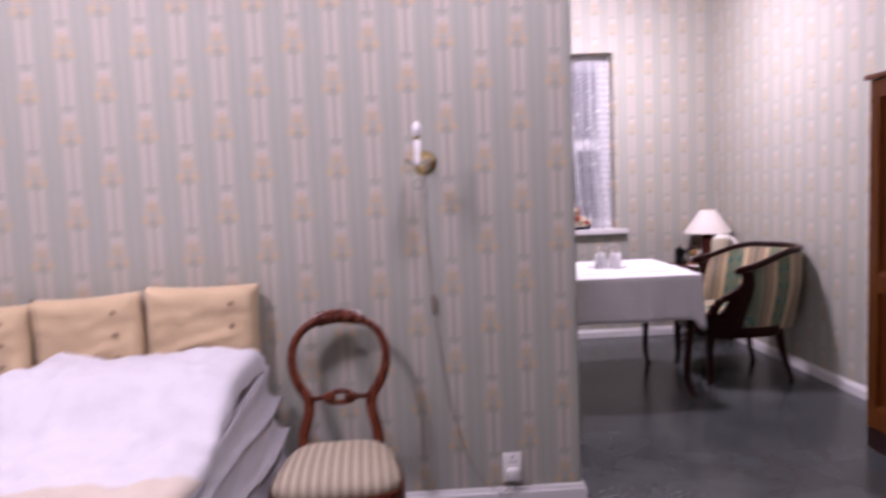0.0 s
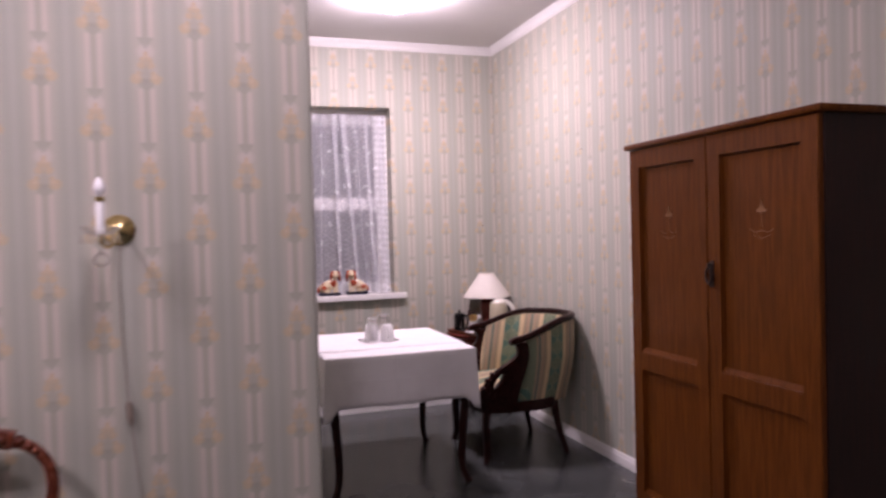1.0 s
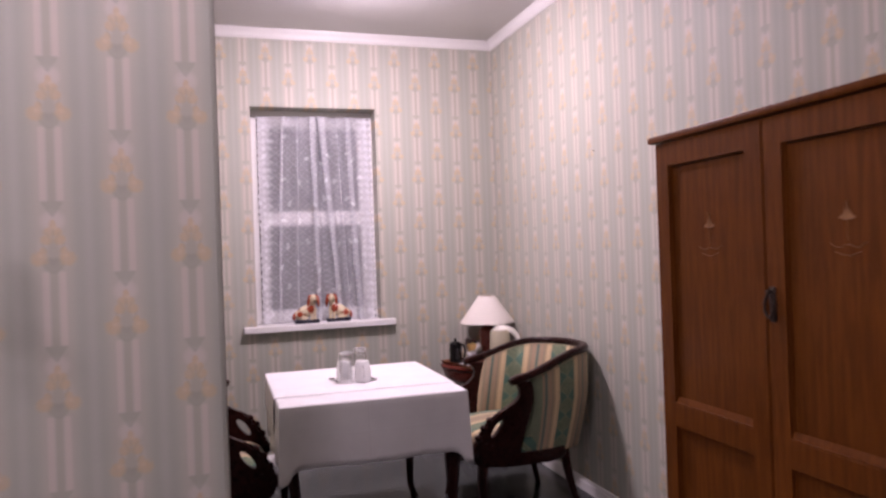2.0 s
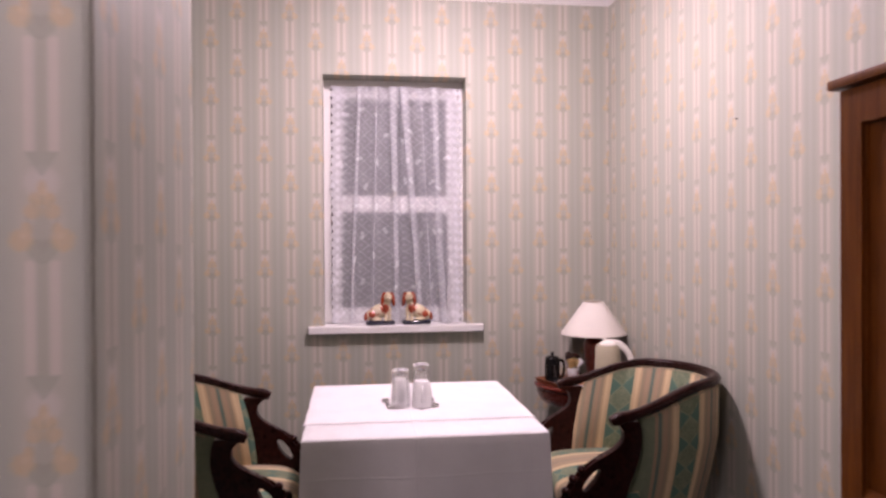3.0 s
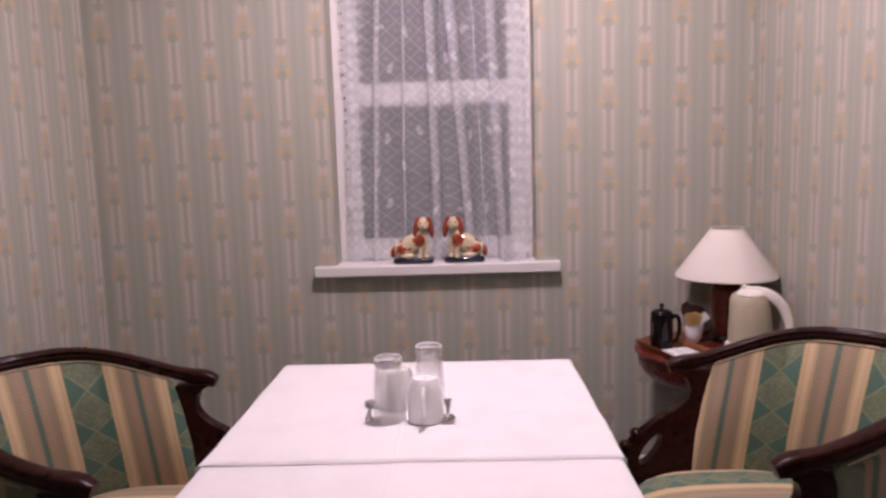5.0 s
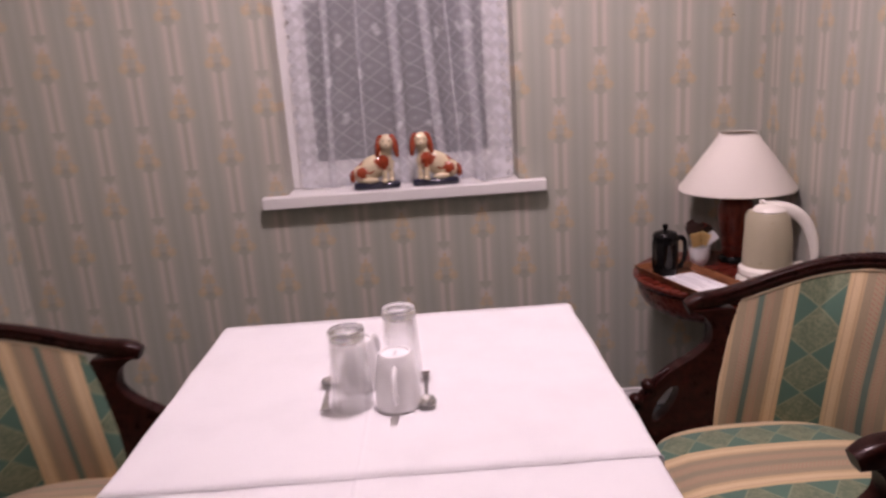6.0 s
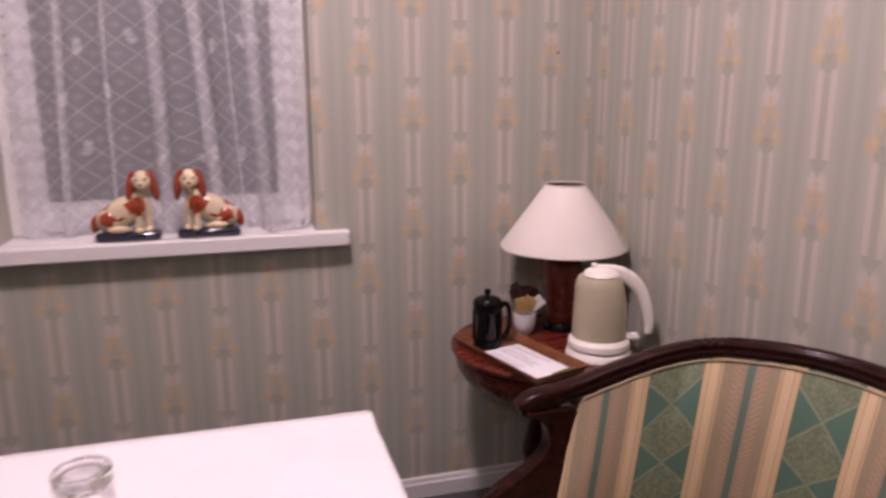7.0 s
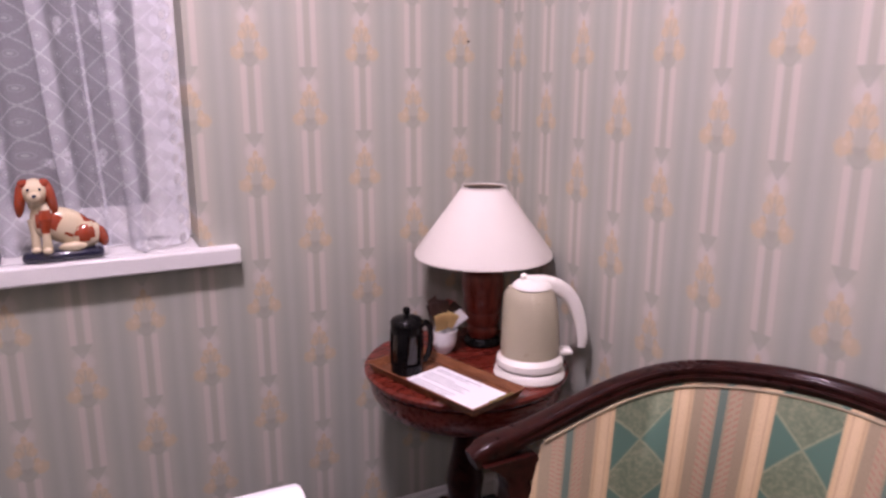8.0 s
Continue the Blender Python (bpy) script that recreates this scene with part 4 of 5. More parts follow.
    for sy in (-1, 1):
        bm = plate(out, [hole[::sy]], -0.019, 0.019)
        sharp = [e for e in bm.edges if len(e.link_faces) == 2 and e.calc_face_angle(0) > 0.8]
        bmesh.ops.bevel(bm, geom=sharp, offset=0.009, segments=3, affect="EDGES", profile=0.6, clamp_overlap=True)
        for v in bm.verts:
            f = (v.co.z - 0.31) / 0.4
            v.co.y += sy * (0.288 + 0.052 * max(0, min(1, f)) - 0.06 * max(0, v.co.x - 0.40))
        part("arm_support", bm, MAHOGANY, ch, "carved dark support with pierced loop", angle=35)
        bm = bmesh.new()
        crest = [(0.45, 0.40), (0.428, 0.450), (0.403, 0.505), (0.360, 0.554), (0.318, 0.583)]
        add_sweep(bm, spline([(x, sy * (0.288 + 0.13 * (z - 0.31)), z) for x, z in crest], 22), lambda t: (0.019 * (1 - 0.6 * t), 0.011 * (1 - 0.4 * t)), 10, (0, 1, 0))
        part("scroll", bm, MAHOGANY, ch)
        bm = bmesh.new()
        add_ball(bm, (0.452, sy * 0.296, 0.388), (0.026, 0.026, 0.028), 10)
        part("arm_knob", bm, MAHOGANY, ch)
        for x, z, r in ((0.374, 0.548, 0.017), (0.404, 0.512, 0.019), (0.430, 0.462, 0.021), (0.398, 0.440, 0.015), (0.366, 0.428, 0.014)):
            bm = bmesh.new()
            add_ball(bm, (x, sy * (0.288 + 0.13 * (z - 0.31)), z), (r, 0.023, r * 0.9), 10)
            part("carved_boss", bm, MAHOGANY, ch)
    # legs
    for sy in (-1, 1):
        pts = [(0.395, sy * 0.268, 0.325), (0.408, sy * 0.277, 0.25), (0.405, sy * 0.279, 0.15), (0.405, sy * 0.282, 0.06), (0.420, sy * 0.290, 0.0)]
        part("leg", sweep(spline(pts, 16), lambda t: (0.027 - 0.012 * t, 0.027 - 0.012 * t), 10, (0, 1, 0), 3), MAHOGANY, ch)
        pts = [(-0.075, sy * 0.225, 0.335), (-0.085, sy * 0.232, 0.24), (-0.108, sy * 0.246, 0.12), (-0.140, sy * 0.262, 0.0)]
        part("leg", sweep(spline(pts, 16), lambda t: (0.025 - 0.010 * t, 0.025 - 0.010 * t), 10, (0, 1, 0), 3), MAHOGANY, ch)
    return ch


armchair(pose(2.672, 4.680, 0, 0, 0, 180), "tub armchair with mahogany rail and striped cloth, beside the lamp table", 0.116)
armchair(pose(0.802, 4.645, 0, 0, 0, 0), "tub armchair with mahogany rail and striped cloth, by the short wall", 0.1895)


# ---- side table with lamp, kettle and tray ----
SX, SY, SZ, SR = 2.728, 5.655, 0.622, 0.268


def side_table():
    t = thing("side_table", "round red mahogany pedestal table in the corner", "side table", pose(SX, SY, 0))
    part("tabletop", lathe([(0, SZ - 0.028), (SR - 0.03, SZ - 0.028), (SR - 0.006, SZ - 0.022), (SR, SZ - 0.014), (SR, SZ - 0.006), (SR - 0.006, SZ), (0, SZ)], 64), SIDE_WOOD, t)
    part("apron", lathe([(SR - 0.075, SZ - 0.112), (SR - 0.055, SZ - 0.110), (SR - 0.034, SZ - 0.094), (SR - 0.018, SZ - 0.066), (SR - 0.012, SZ - 0.030), (SR - 0.09, SZ - 0.030)], 64), SIDE_WOOD, t)
    part("pedestal", lathe([(0.07, 0.06), (0.075, 0.09), (0.05, 0.12), (0.032, 0.16), (0.045, 0.22), (0.052, 0.28), (0.036, 0.36), (0.030, 0.42), (0.045, 0.47), (0.09, SZ - 0.112)], 28), MAHOGANY, t)
    for k in range(3):
        a = radians(90 + 120 * k)
        c, s = math.cos(a), math.sin(a)
        pts = [(0.04 * c, 0.04 * s, 0.11), (0.12 * c, 0.12 * s, 0.13), (0.19 * c, 0.19 * s, 0.06), (0.235 * c, 0.235 * s, 0.016)]
        part("leg", sweep(spline(pts, 16), lambda q: (0.022 - 0.006 * q, 0.022 - 0.007 * q), 10), MAHOGANY, t)
    return t


side_table()


def table_lamp():
    l = thing("table_lamp", "unlit table lamp with turned red wooden foot and cream shade", "table lamp", pose(2.832, 5.752, SZ))
    part("foot", lathe([(0.0, 0), (0.050, 0), (0.053, 0.006), (0.052, 0.014), (0.044, 0.024), (0.0, 0.024)], 36), BLACK, l, "black turned foot")
    prof = [(0.038, 0.024), (0.043, 0.034), (0.044, 0.05), (0.041, 0.056), (0.045, 0.062), (0.049, 0.09), (0.047, 0.096), (0.051, 0.102), (0.055, 0.14), (0.054, 0.146), (0.057, 0.152), (0.059, 0.180), (0.056, 0.206), (0.044, 0.228), (0.026, 0.242), (0.013, 0.254), (0.013, 0.285)]
    part("stem", lathe(prof, 40), LAMP_WOOD, l, "red-brown turned wooden body")
    part("lamp_holder", lathe([(0.012, 0.285), (0.018, 0.287), (0.018, 0.33), (0.013, 0.335), (0.0, 0.345)], 24), CORD, l, "brown lamp holder")
    zb, zt, rb, rt = 0.256, 0.447, 0.188, 0.060
    part("shade", lathe([(rb, zb), (rb + 0.0016, zb + 0.002), (rb + 0.001, zb + 0.009), (rt + 0.001, zt - 0.006), (rt + 0.0016, zt), (rt - 0.001, zt), (rt - 0.002, zt - 0.004), (rb - 0.0025, zb + 0.004), (rb, zb)], 64), SHADE, l, "cream cone shade")
    lining = [[Vector((r * math.cos(2 * math.pi * k / 64), r * math.sin(2 * math.pi * k / 64), z)) for k in range(64)] for r, z in ((rb - 0.0040, zb + 0.003), (rt - 0.0035, zt - 0.003))]
    bm = bmesh.new()
    add_rings(bm, lining, cap=False)
    part("lining", bm, SHADE_IN, l, "tan lining of the shade")
    bm = bmesh.new()
    ring = [(0.06 * math.cos(2 * math.pi * k / 32), 0.06 * math.sin(2 * math.pi * k / 32), zt - 0.012) for k in range(33)]
    add_sweep(bm, ring, lambda q: (0.002, 0.002), 6)
    for k in range(3):
        a = 2 * math.pi * k / 3 + 0.4
        add_sweep(bm, [(0.014 * math.cos(a), 0.014 * math.sin(a), zt - 0.075), (0.03 * math.cos(a), 0.03 * math.sin(a), zt - 0.05), (0.06 * math.cos(a), 0.06 * math.sin(a), zt - 0.012)], lambda q: (0.0015, 0.0015), 6)
    part("shade_carrier", bm, IRON, l)
    return l


table_lamp()


def kettle():
    k = thing("electric_kettle", "cream plastic jug kettle with clouded body and curved handle", "kettle", pose(2.828, 5.505, SZ, 0, 0, -22) @ Matrix.Diagonal((1, 1, 1.05, 1)))
    part("power_base", lathe([(0, 0), (0.086, 0), (0.090, 0.006), (0.088, 0.016), (0.080, 0.024), (0.0, 0.024)], 44), CREAM_PLASTIC, k)
    part("foot_ring", lathe([(0.0, 0.026), (0.078, 0.026), (0.084, 0.032), (0.083, 0.046), (0.072, 0.056), (0.0, 0.057)], 44), CREAM_PLASTIC, k)
    bm = bmesh.new()
    rings = []
    for r, z in ((0.073, 0.056), (0.073, 0.085), (0.0715, 0.125), (0.0675, 0.160), (0.063, 0.186), (0.057, 0.206), (0.045, 0.221)):
        ring = []
        for j in range(40):
            a = 2 * math.pi * j / 40
            lip = 0.010 * max(0, (z - 0.15) / 0.056) * math.exp(-((abs(a - math.pi)) / 0.35) ** 2)
            ring.append(Vector(((r + lip) * math.cos(a), (r + lip) * math.sin(a) * 0.96, z)))
        rings.append(ring)
    add_rings(bm, rings)
    part("body", bm, KETTLE_BODY, k, "clouded translucent body")
    part("lid", lathe([(0.046, 0.217), (0.049, 0.220), (0.044, 0.228), (0.034, 0.234), (0.02, 0.238), (0.0, 0.239)], 40), CREAM_PLASTIC, k)
    part("lid_knob", lathe([(0.006, 0.234), (0.010, 0.240), (0.009, 0.248), (0.0, 0.253)], 14, (-0.02, 0, 0)), CREAM_PLASTIC, k)
    pts = [(-0.015, 0, 0.227), (0.035, 0, 0.226), (0.075, 0, 0.211), (0.105, 0, 0.180), (0.124, 0, 0.135), (0.132, 0, 0.092), (0.131, 0, 0.066)]
    part("handle", sweep(spline(pts, 26), lambda q: (0.020 - 0.010 * q * q, 0.0125 - 0.0065 * q * q), 14, (0, 1, 0), 2.6), CREAM_PLASTIC, k)
    bm = bmesh.new()
    add_box(bm, 0.066, -0.020, 0.052, 0.106, 0.020, 0.064, 0.005)
    part("switch", bm, CREAM_PLASTIC, k)
    return k


kettle()


def serving_tray():
    # corners of the tray on the table
    a, b = Vector((2.466, 5.706)), Vector((2.578, 5.335))
    along = (b - a).normalized()
    L, W = (b - a).length - 0.006, 0.178
    ang = math.degrees(math.atan2(along.y, along.x))
    t = thing("serving_tray", "shallow brown wooden tray reaching over the table's edge", "tray", pose(a.x, a.y, SZ + 0.001, 0, 0, ang))
    part("base", box(0.012, 0.012, 0, L - 0.012, W - 0.012, 0.006, 0.001), TRAY_WOOD, t)
    for n0, n1, m0, m1 in (((0, 0), (L, 0), (0.014, 0.014), (L - 0.014, 0.014)), ((L, 0), (L, W), (L - 0.014, 0.014), (L - 0.014, W - 0.014)), ((L, W), (0, W), (L - 0.014, W - 0.014), (0.014, W - 0.014)), ((0, W), (0, 0), (0.014, W - 0.014), (0.014, 0.014))):
        bm = bmesh.new()
        o0, o1, i0, i1 = (Vector((*p, 0)) for p in (n0, n1, m0, m1))
        d = Vector((0, 0, 1))
        r0 = [i0 + d * 0.0, i0 + (o0 - i0) * 0.15 + d * 0.006, o0 + d * 0.024, o0 + (i0 - o0) * 0.3 + d * 0.0245, i0 + (o0 - i0) * -0.15 + d * 0.007]
        r1 = [i1 + d * 0.0, i1 + (o1 - i1) * 0.15 + d * 0.006, o1 + d * 0.024, o1 + (i1 - o1) * 0.3 + d * 0.0245, i1 + (o1 - i1) * -0.15 + d * 0.007]
        add_rings(bm, [r0, r1])
        part("rim", bm, TRAY_WOOD, t, smooth=False)
    bm = bmesh.new()
    add_sweep(bm, spline([(L - 0.002, W * 0.30, 0.026), (L + 0.010, W * 0.36, 0.033), (L + 0.012, W * 0.5, 0.035), (L + 0.010, W * 0.64, 0.033), (L - 0.002, W * 0.70, 0.026)], 18), lambda q: (0.004, 0.003), 8)
    part("handle", bm, BRASS, t, "small brass handle")
    # printed card: lines are only bars
    card = thing("printed_card", "white printed card lying in the tray", "card", pose(a.x, a.y, SZ + 0.0078, 0, 0, ang))
    part("paper", box(0.122, 0.021, 0, L - 0.030, 0.146, 0.0012), WHITE_PAPER, card, smooth=False)
    bm = bmesh.new()
    random.seed(5)
    for i in range(11):
        y = 0.031 + i * 0.0098
        if i in (3, 8):
            continue
        x0 = 0.136
        add_box(bm, x0, y, 0.0013, x0 + 0.150 * random.uniform(0.55, 1.0), y + 0.0030, 0.0017)
    part("print", bm, INK, card, "rows of small grey print", smooth=False)
    return t, a, along


tray, TA, TALONG = serving_tray()


def on_tray(u, v):
    side = Vector((-TALONG.y, TALONG.x))
    return TA + TALONG * u + side * v


def cafetiere():
    p = on_tray(0.084, 0.066)
    c = thing("cafetiere", "black framed cafetiere standing in the tray", "cafetiere", pose(p.x, p.y, SZ + 0.0078, 0, 0, 5) @ Matrix.Diagonal((0.90, 0.90, 0.93, 1)))
    part("beaker", lathe([(0.0, 0.008), (0.038, 0.008), (0.040, 0.012), (0.040, 0.128), (0.042, 0.134), (0.038, 0.134), (0.037, 0.128), (0.037, 0.014), (0.0, 0.012)], 32), DARKGLASS, c)
    bm = bmesh.new()
    add_lathe(bm, [(0.0, 0.0), (0.044, 0.0), (0.045, 0.006), (0.045, 0.026), (0.0415, 0.027), (0.0415, 0.0075), (0.0, 0.0075)], 32)
    add_lathe(bm, [(0.0415, 0.112), (0.0445, 0.112), (0.0445, 0.130), (0.0415, 0.130), (0.0415, 0.112)], 32)
    for k in range(4):
        a = radians(45 + 90 * k)
        add_box(bm, 0.0412, -0.014, 0.020, 0.0448, 0.014, 0.118, 0.001, Matrix.Rotation(a, 4, "Z"))
    part("holder", bm, BLACK, c)
    part("lid", lathe([(0.045, 0.133), (0.046, 0.140), (0.040, 0.150), (0.022, 0.157), (0.006, 0.159), (0.004, 0.163), (0.0, 0.163)], 32), BLACK, c)
    part("plunger_knob", lathe([(0.004, 0.160), (0.009, 0.165), (0.011, 0.172), (0.008, 0.180), (0.0, 0.182)], 18), BLACK, c)
    part("handle", sweep(spline([(0.044, 0, 0.120), (0.060, 0, 0.128), (0.074, 0, 0.112), (0.077, 0, 0.075), (0.070, 0, 0.040), (0.058, 0, 0.022), (0.044, 0, 0.024)], 28), lambda q: (0.009, 0.006), 10, (0, 1, 0), 2.6), BLACK, c)
    return c


cafetiere()


def sachet_bowl():
    p = Vector((2.704, 5.737))
    b = thing("sachet_bowl", "small white china bowl filled with tea and sugar sachets", "bowl", pose(p.x, p.y, SZ))
    part("bowl", lathe([(0.0, 0.0), (0.018, 0.0), (0.020, 0.004), (0.029, 0.016), (0.034, 0.036), (0.035, 0.056), (0.037, 0.066), (0.034, 0.066), (0.032, 0.055), (0.030, 0.036), (0.025, 0.020), (0.0, 0.010)], 32), CHINA, b)
    rows = [(-0.016, -0.018, 0.080, 28, -14, -10, YELLOW_PAPER), (0.006, -0.022, 0.084, 34, 22, -30, YELLOW_PAPER), (0.026, -0.016, 0.082, 16, 48, -40, WHITE_PAPER), (-0.002, 0.010, 0.102, 8, 8, -20, BROWN_PAPER), (-0.016, 0.014, 0.110, -8, -20, 20, BROWN_PAPER), (0.012, 0.012, 0.100, 10, 24, -10, RED_PAPER), (0.020, 0.004, 0.094, 10, 38, -30, BROWN_PAPER), (-0.018, 0.002, 0.096, 6, -26, -40, BROWN_PAPER)]
    rows = [(x * 1.15 - 0.004, y - 0.008, z + 0.008, rx, ry, rz, mat) for x, y, z, rx, ry, rz, mat in rows]
    for x, y, z, rx, ry, rz, mat in rows:
        bm = bmesh.new()
        add_box(bm, -0.017, -0.004, -0.033, 0.017, 0.004, 0.033, 0.0035)
        for v in bm.verts:
            v.co.y *= 1 - min(1, abs(v.co.z) / 0.03) ** 2 * 0.75
        bmesh.ops.transform(bm, matrix=pose(x, y, z + 0.008, rx, ry, rz), verts=bm.verts)
        part("sachet", bm, mat, b)
    part("stirrer", sweep([(-0.022, 0.004, 0.03), (-0.048, 0.006, 0.138)], lambda q: (0.004, 0.0015), 8), BROWN_PAPER, b)
    return b


sachet_bowl()


# ---- china dogs on the sill (one plain glazed mesh each) ----
def china_dog(x, y, flip, label):
    bm = bmesh.new()
    add_box(bm, -0.088, -0.036, 0.0, 0.088, 0.036, 0.026, 0.011)
    for f in bm.faces:
        f.material_index = 2
    add_ball(bm, (-0.012, 0, 0.077), (0.070, 0.031, 0.042), 18, Matrix.Rotation(radians(-28), 4, "Y"))
    add_ball(bm, (-0.048, 0, 0.058), (0.040, 0.036, 0.036), 16)
    add_ball(bm, (0.034, -0.004, 0.098), (0.030, 0.027, 0.044), 16)
    add_ball(bm, (0.043, -0.002, 0.136), (0.022, 0.021, 0.026), 12)
    add_ball(bm, (0.046, -0.010, 0.164), (0.029, 0.027, 0.031), 16)
    add_ball(bm, (0.046, -0.034, 0.154), (0.015, 0.015, 0.013), 12)
    add_ball(bm, (0.046, -0.048, 0.158), (0.005, 0.004, 0.004), 8, None, 2)
    for s in (-1, 1):
        add_ball(bm, (0.046 + s * 0.012, -0.033, 0.171), (0.0035, 0.003, 0.0035), 6, None, 2)
    for s in (-1, 1):
        add_ball(bm, (0.046 + s * 0.032, -0.012, 0.148), (0.0125, 0.017, 0.042), 12, Matrix.Rotation(radians(s * -8), 4, "Y"), 1)
        add_ball(bm, (0.046 + s * 0.020, -0.008, 0.182), (0.015, 0.019, 0.012), 10, None, 1)
    for px, py in ((0.032, -0.026), (0.056, -0.008)):
        add_lathe(bm, [(0.012, 0.024), (0.0105, 0.04), (0.0095, 0.07), (0.014, 0.10)], 12, (px, py, 0))
        add_ball(bm, (px, py - 0.010, 0.030), (0.012, 0.017, 0.008), 10)
    add_ball(bm, (-0.022, -0.028, 0.034), (0.032, 0.013, 0.011), 12)
    add_ball(bm, (-0.086, -0.006, 0.050), (0.014, 0.016, 0.026), 12, Matrix.Rotation(radians(14), 4, "Y"), 1)
    for c, r in (((0.030, -0.034, 0.100), 0.025), ((-0.050, -0.042, 0.066), 0.023), ((-0.060, 0.0, 0.098), 0.020), ((0.004, -0.030, 0.104), 0.011), ((-0.014, -0.036, 0.062), 0.009)):
        for f in bm.faces:
            if f.material_index == 0 and (f.calc_center_median() - Vector(c)).length < r:
                f.material_index = 1
    bmesh.ops.transform(bm, matrix=Matrix.Diagonal((0.97 * flip, 0.97, 1.0, 1)), verts=bm.verts)
    ob = finish("china_dog", bm, [IVORY_GLAZE, RUST_GLAZE, BLUE_GLAZE], angle=60)
    ob.matrix_basis = pose(x, y, 0.9335)
    return tagged(ob, label, "figurine", "china dogs on the sill")


china_dog(1.600, 5.958, 1, "glazed ivory and rust-red china spaniel on a navy base")
china_dog(1.814, 5.958, -1, "glazed ivory and rust-red china spaniel turned the other way")


# ---- wardrobe ----
WX, WY0, WY1, WZ = 2.545, 2.20, 3.255, 1.775


def wardrobe():
    w = thing("wardrobe", "brown oak two-door wardrobe with panelled doors against the wall", "wardrobe", pose(0, 0, 0))
    bm = bmesh.new()
    bx = X_RIGHT - 0.014
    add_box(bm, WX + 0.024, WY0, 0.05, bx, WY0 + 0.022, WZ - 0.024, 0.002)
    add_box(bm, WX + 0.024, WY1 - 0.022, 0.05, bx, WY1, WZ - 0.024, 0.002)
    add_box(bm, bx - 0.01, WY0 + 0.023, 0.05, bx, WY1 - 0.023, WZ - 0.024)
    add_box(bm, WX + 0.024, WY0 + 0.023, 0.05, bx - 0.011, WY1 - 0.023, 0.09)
    part("body", bm, OAK_DARK, w, "side panels much darker brown than the doors", smooth=False)
    part("top_board", box(WX - 0.016, WY0 - 0.022, WZ - 0.024, bx, WY1 + 0.022, WZ, 0.006), OAK, w)
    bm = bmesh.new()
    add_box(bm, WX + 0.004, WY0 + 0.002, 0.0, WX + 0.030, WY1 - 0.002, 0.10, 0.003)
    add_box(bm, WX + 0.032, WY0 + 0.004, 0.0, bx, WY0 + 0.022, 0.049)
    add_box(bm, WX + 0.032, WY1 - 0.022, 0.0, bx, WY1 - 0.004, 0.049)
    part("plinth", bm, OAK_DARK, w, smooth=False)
    mid = 2.733
    for y0, y1 in ((WY0 + 0.002, mid - 0.002), (mid + 0.002, WY1 - 0.002)):
        st, z0, z1 = 0.068, 0.105, WZ - 0.028
        rail0, rail1 = 0.765, 0.842
        holes = [[(y0 + st, a), (y1 - st, a), (y1 - st, b), (y0 + st, b)] for a, b in ((z0 + 0.10, rail0), (rail1, z1 - 0.078))]
        bm = plate([(y0, z0), (y1, z0), (y1, z1), (y0, z1)], holes, WX, WX + 0.022)
        for v in bm.verts:
            v.co.x, v.co.y = v.co.y, v.co.x
        bmesh.ops.bevel(bm, geom=[e for e in bm.edges if len(e.link_faces) == 2 and e.calc_face_angle(0) > 0.8], offset=0.003, segments=2, affect="EDGES")
        d = part("door", bm, OAK, w, smooth=False)
        for a, b in ((z0 + 0.10, rail0), (rail1, z1 - 0.078)):
            part("panel", box(WX + 0.018, y0 + st - 0.004, a - 0.004, WX + 0.0215, y1 - st + 0.004, b + 0.004), OAK, d, smooth=False)
            p, q, b0, b1 = y0 + st - 0.001, y1 - st + 0.001, a - 0.001, b + 0.001
            bm = plate([(p, b0), (q, b0), (q, b1), (p, b1)], [[(p + 0.007, b0 + 0.007), (q - 0.007, b0 + 0.007), (q - 0.007, b1 - 0.007), (p + 0.007, b1 - 0.007)]], WX + 0.011, WX + 0.0179)
            for v in bm.verts:
                v.co.x, v.co.y = v.co.y, v.co.x
            part("bead", bm, OAK, d, smooth=False)
            bm = bmesh.new()
            add_rings(bm, [[Vector((WX - 0.001, y, a - 0.004)), Vector((WX + 0.003, y, a + 0.004)), Vector((WX + 0.0118, y, a + 0.024)), Vector((WX + 0.0118, y, a - 0.004))] for y in (p + 0.003, q - 0.003)])
            part("panel_sill", bm, OAK, d, "sloped moulding under the panel", smooth=False)
        # small inlaid ornament: a spray over a shallow swag
        cy, cz = (y0 + y1) / 2, 1.440
        bm = bmesh.new()
        f = WX + 0.0176
        for pts, wd in (([(0, 0.05), (-0.004, 0.02), (-0.010, 0.004)], 0.004), ([(0, 0.05), (0.004, 0.02), (0.010, 0.004)], 0.004), ([(-0.024, 0.010), (-0.010, 0.004), (0.010, 0.004), (0.024, 0.010)], 0.003), ([(0, 0.0), (0, -0.05)], 0.0016), ([(-0.055, -0.055), (-0.03, -0.068), (0, -0.06), (0.03, -0.068), (0.055, -0.055)], 0.002), ([(-0.04, -0.078), (0, -0.088), (0.04, -0.078)], 0.0016)):
            add_sweep(bm, spline([(f, cy + a, cz + b) for a, b in pts], 12), lambda q, wd=wd: (0.0006, wd * (1 - 0.6 * q)), 6, (1, 0, 0))
        leaf = [(0.0, 0.052), (-0.005, 0.032), (-0.012, 0.018), (-0.027, 0.008), (-0.012, 0.004), (0.012, 0.004), (0.027, 0.008), (0.012, 0.018), (0.005, 0.032)]
        add_rings(bm, [[Vector((x, cy + a, cz + b)) for a, b in leaf] for x in (f - 0.0008, f + 0.0003)])
        part("inlay", bm, INLAY, d, "pale inlaid spray ornament")
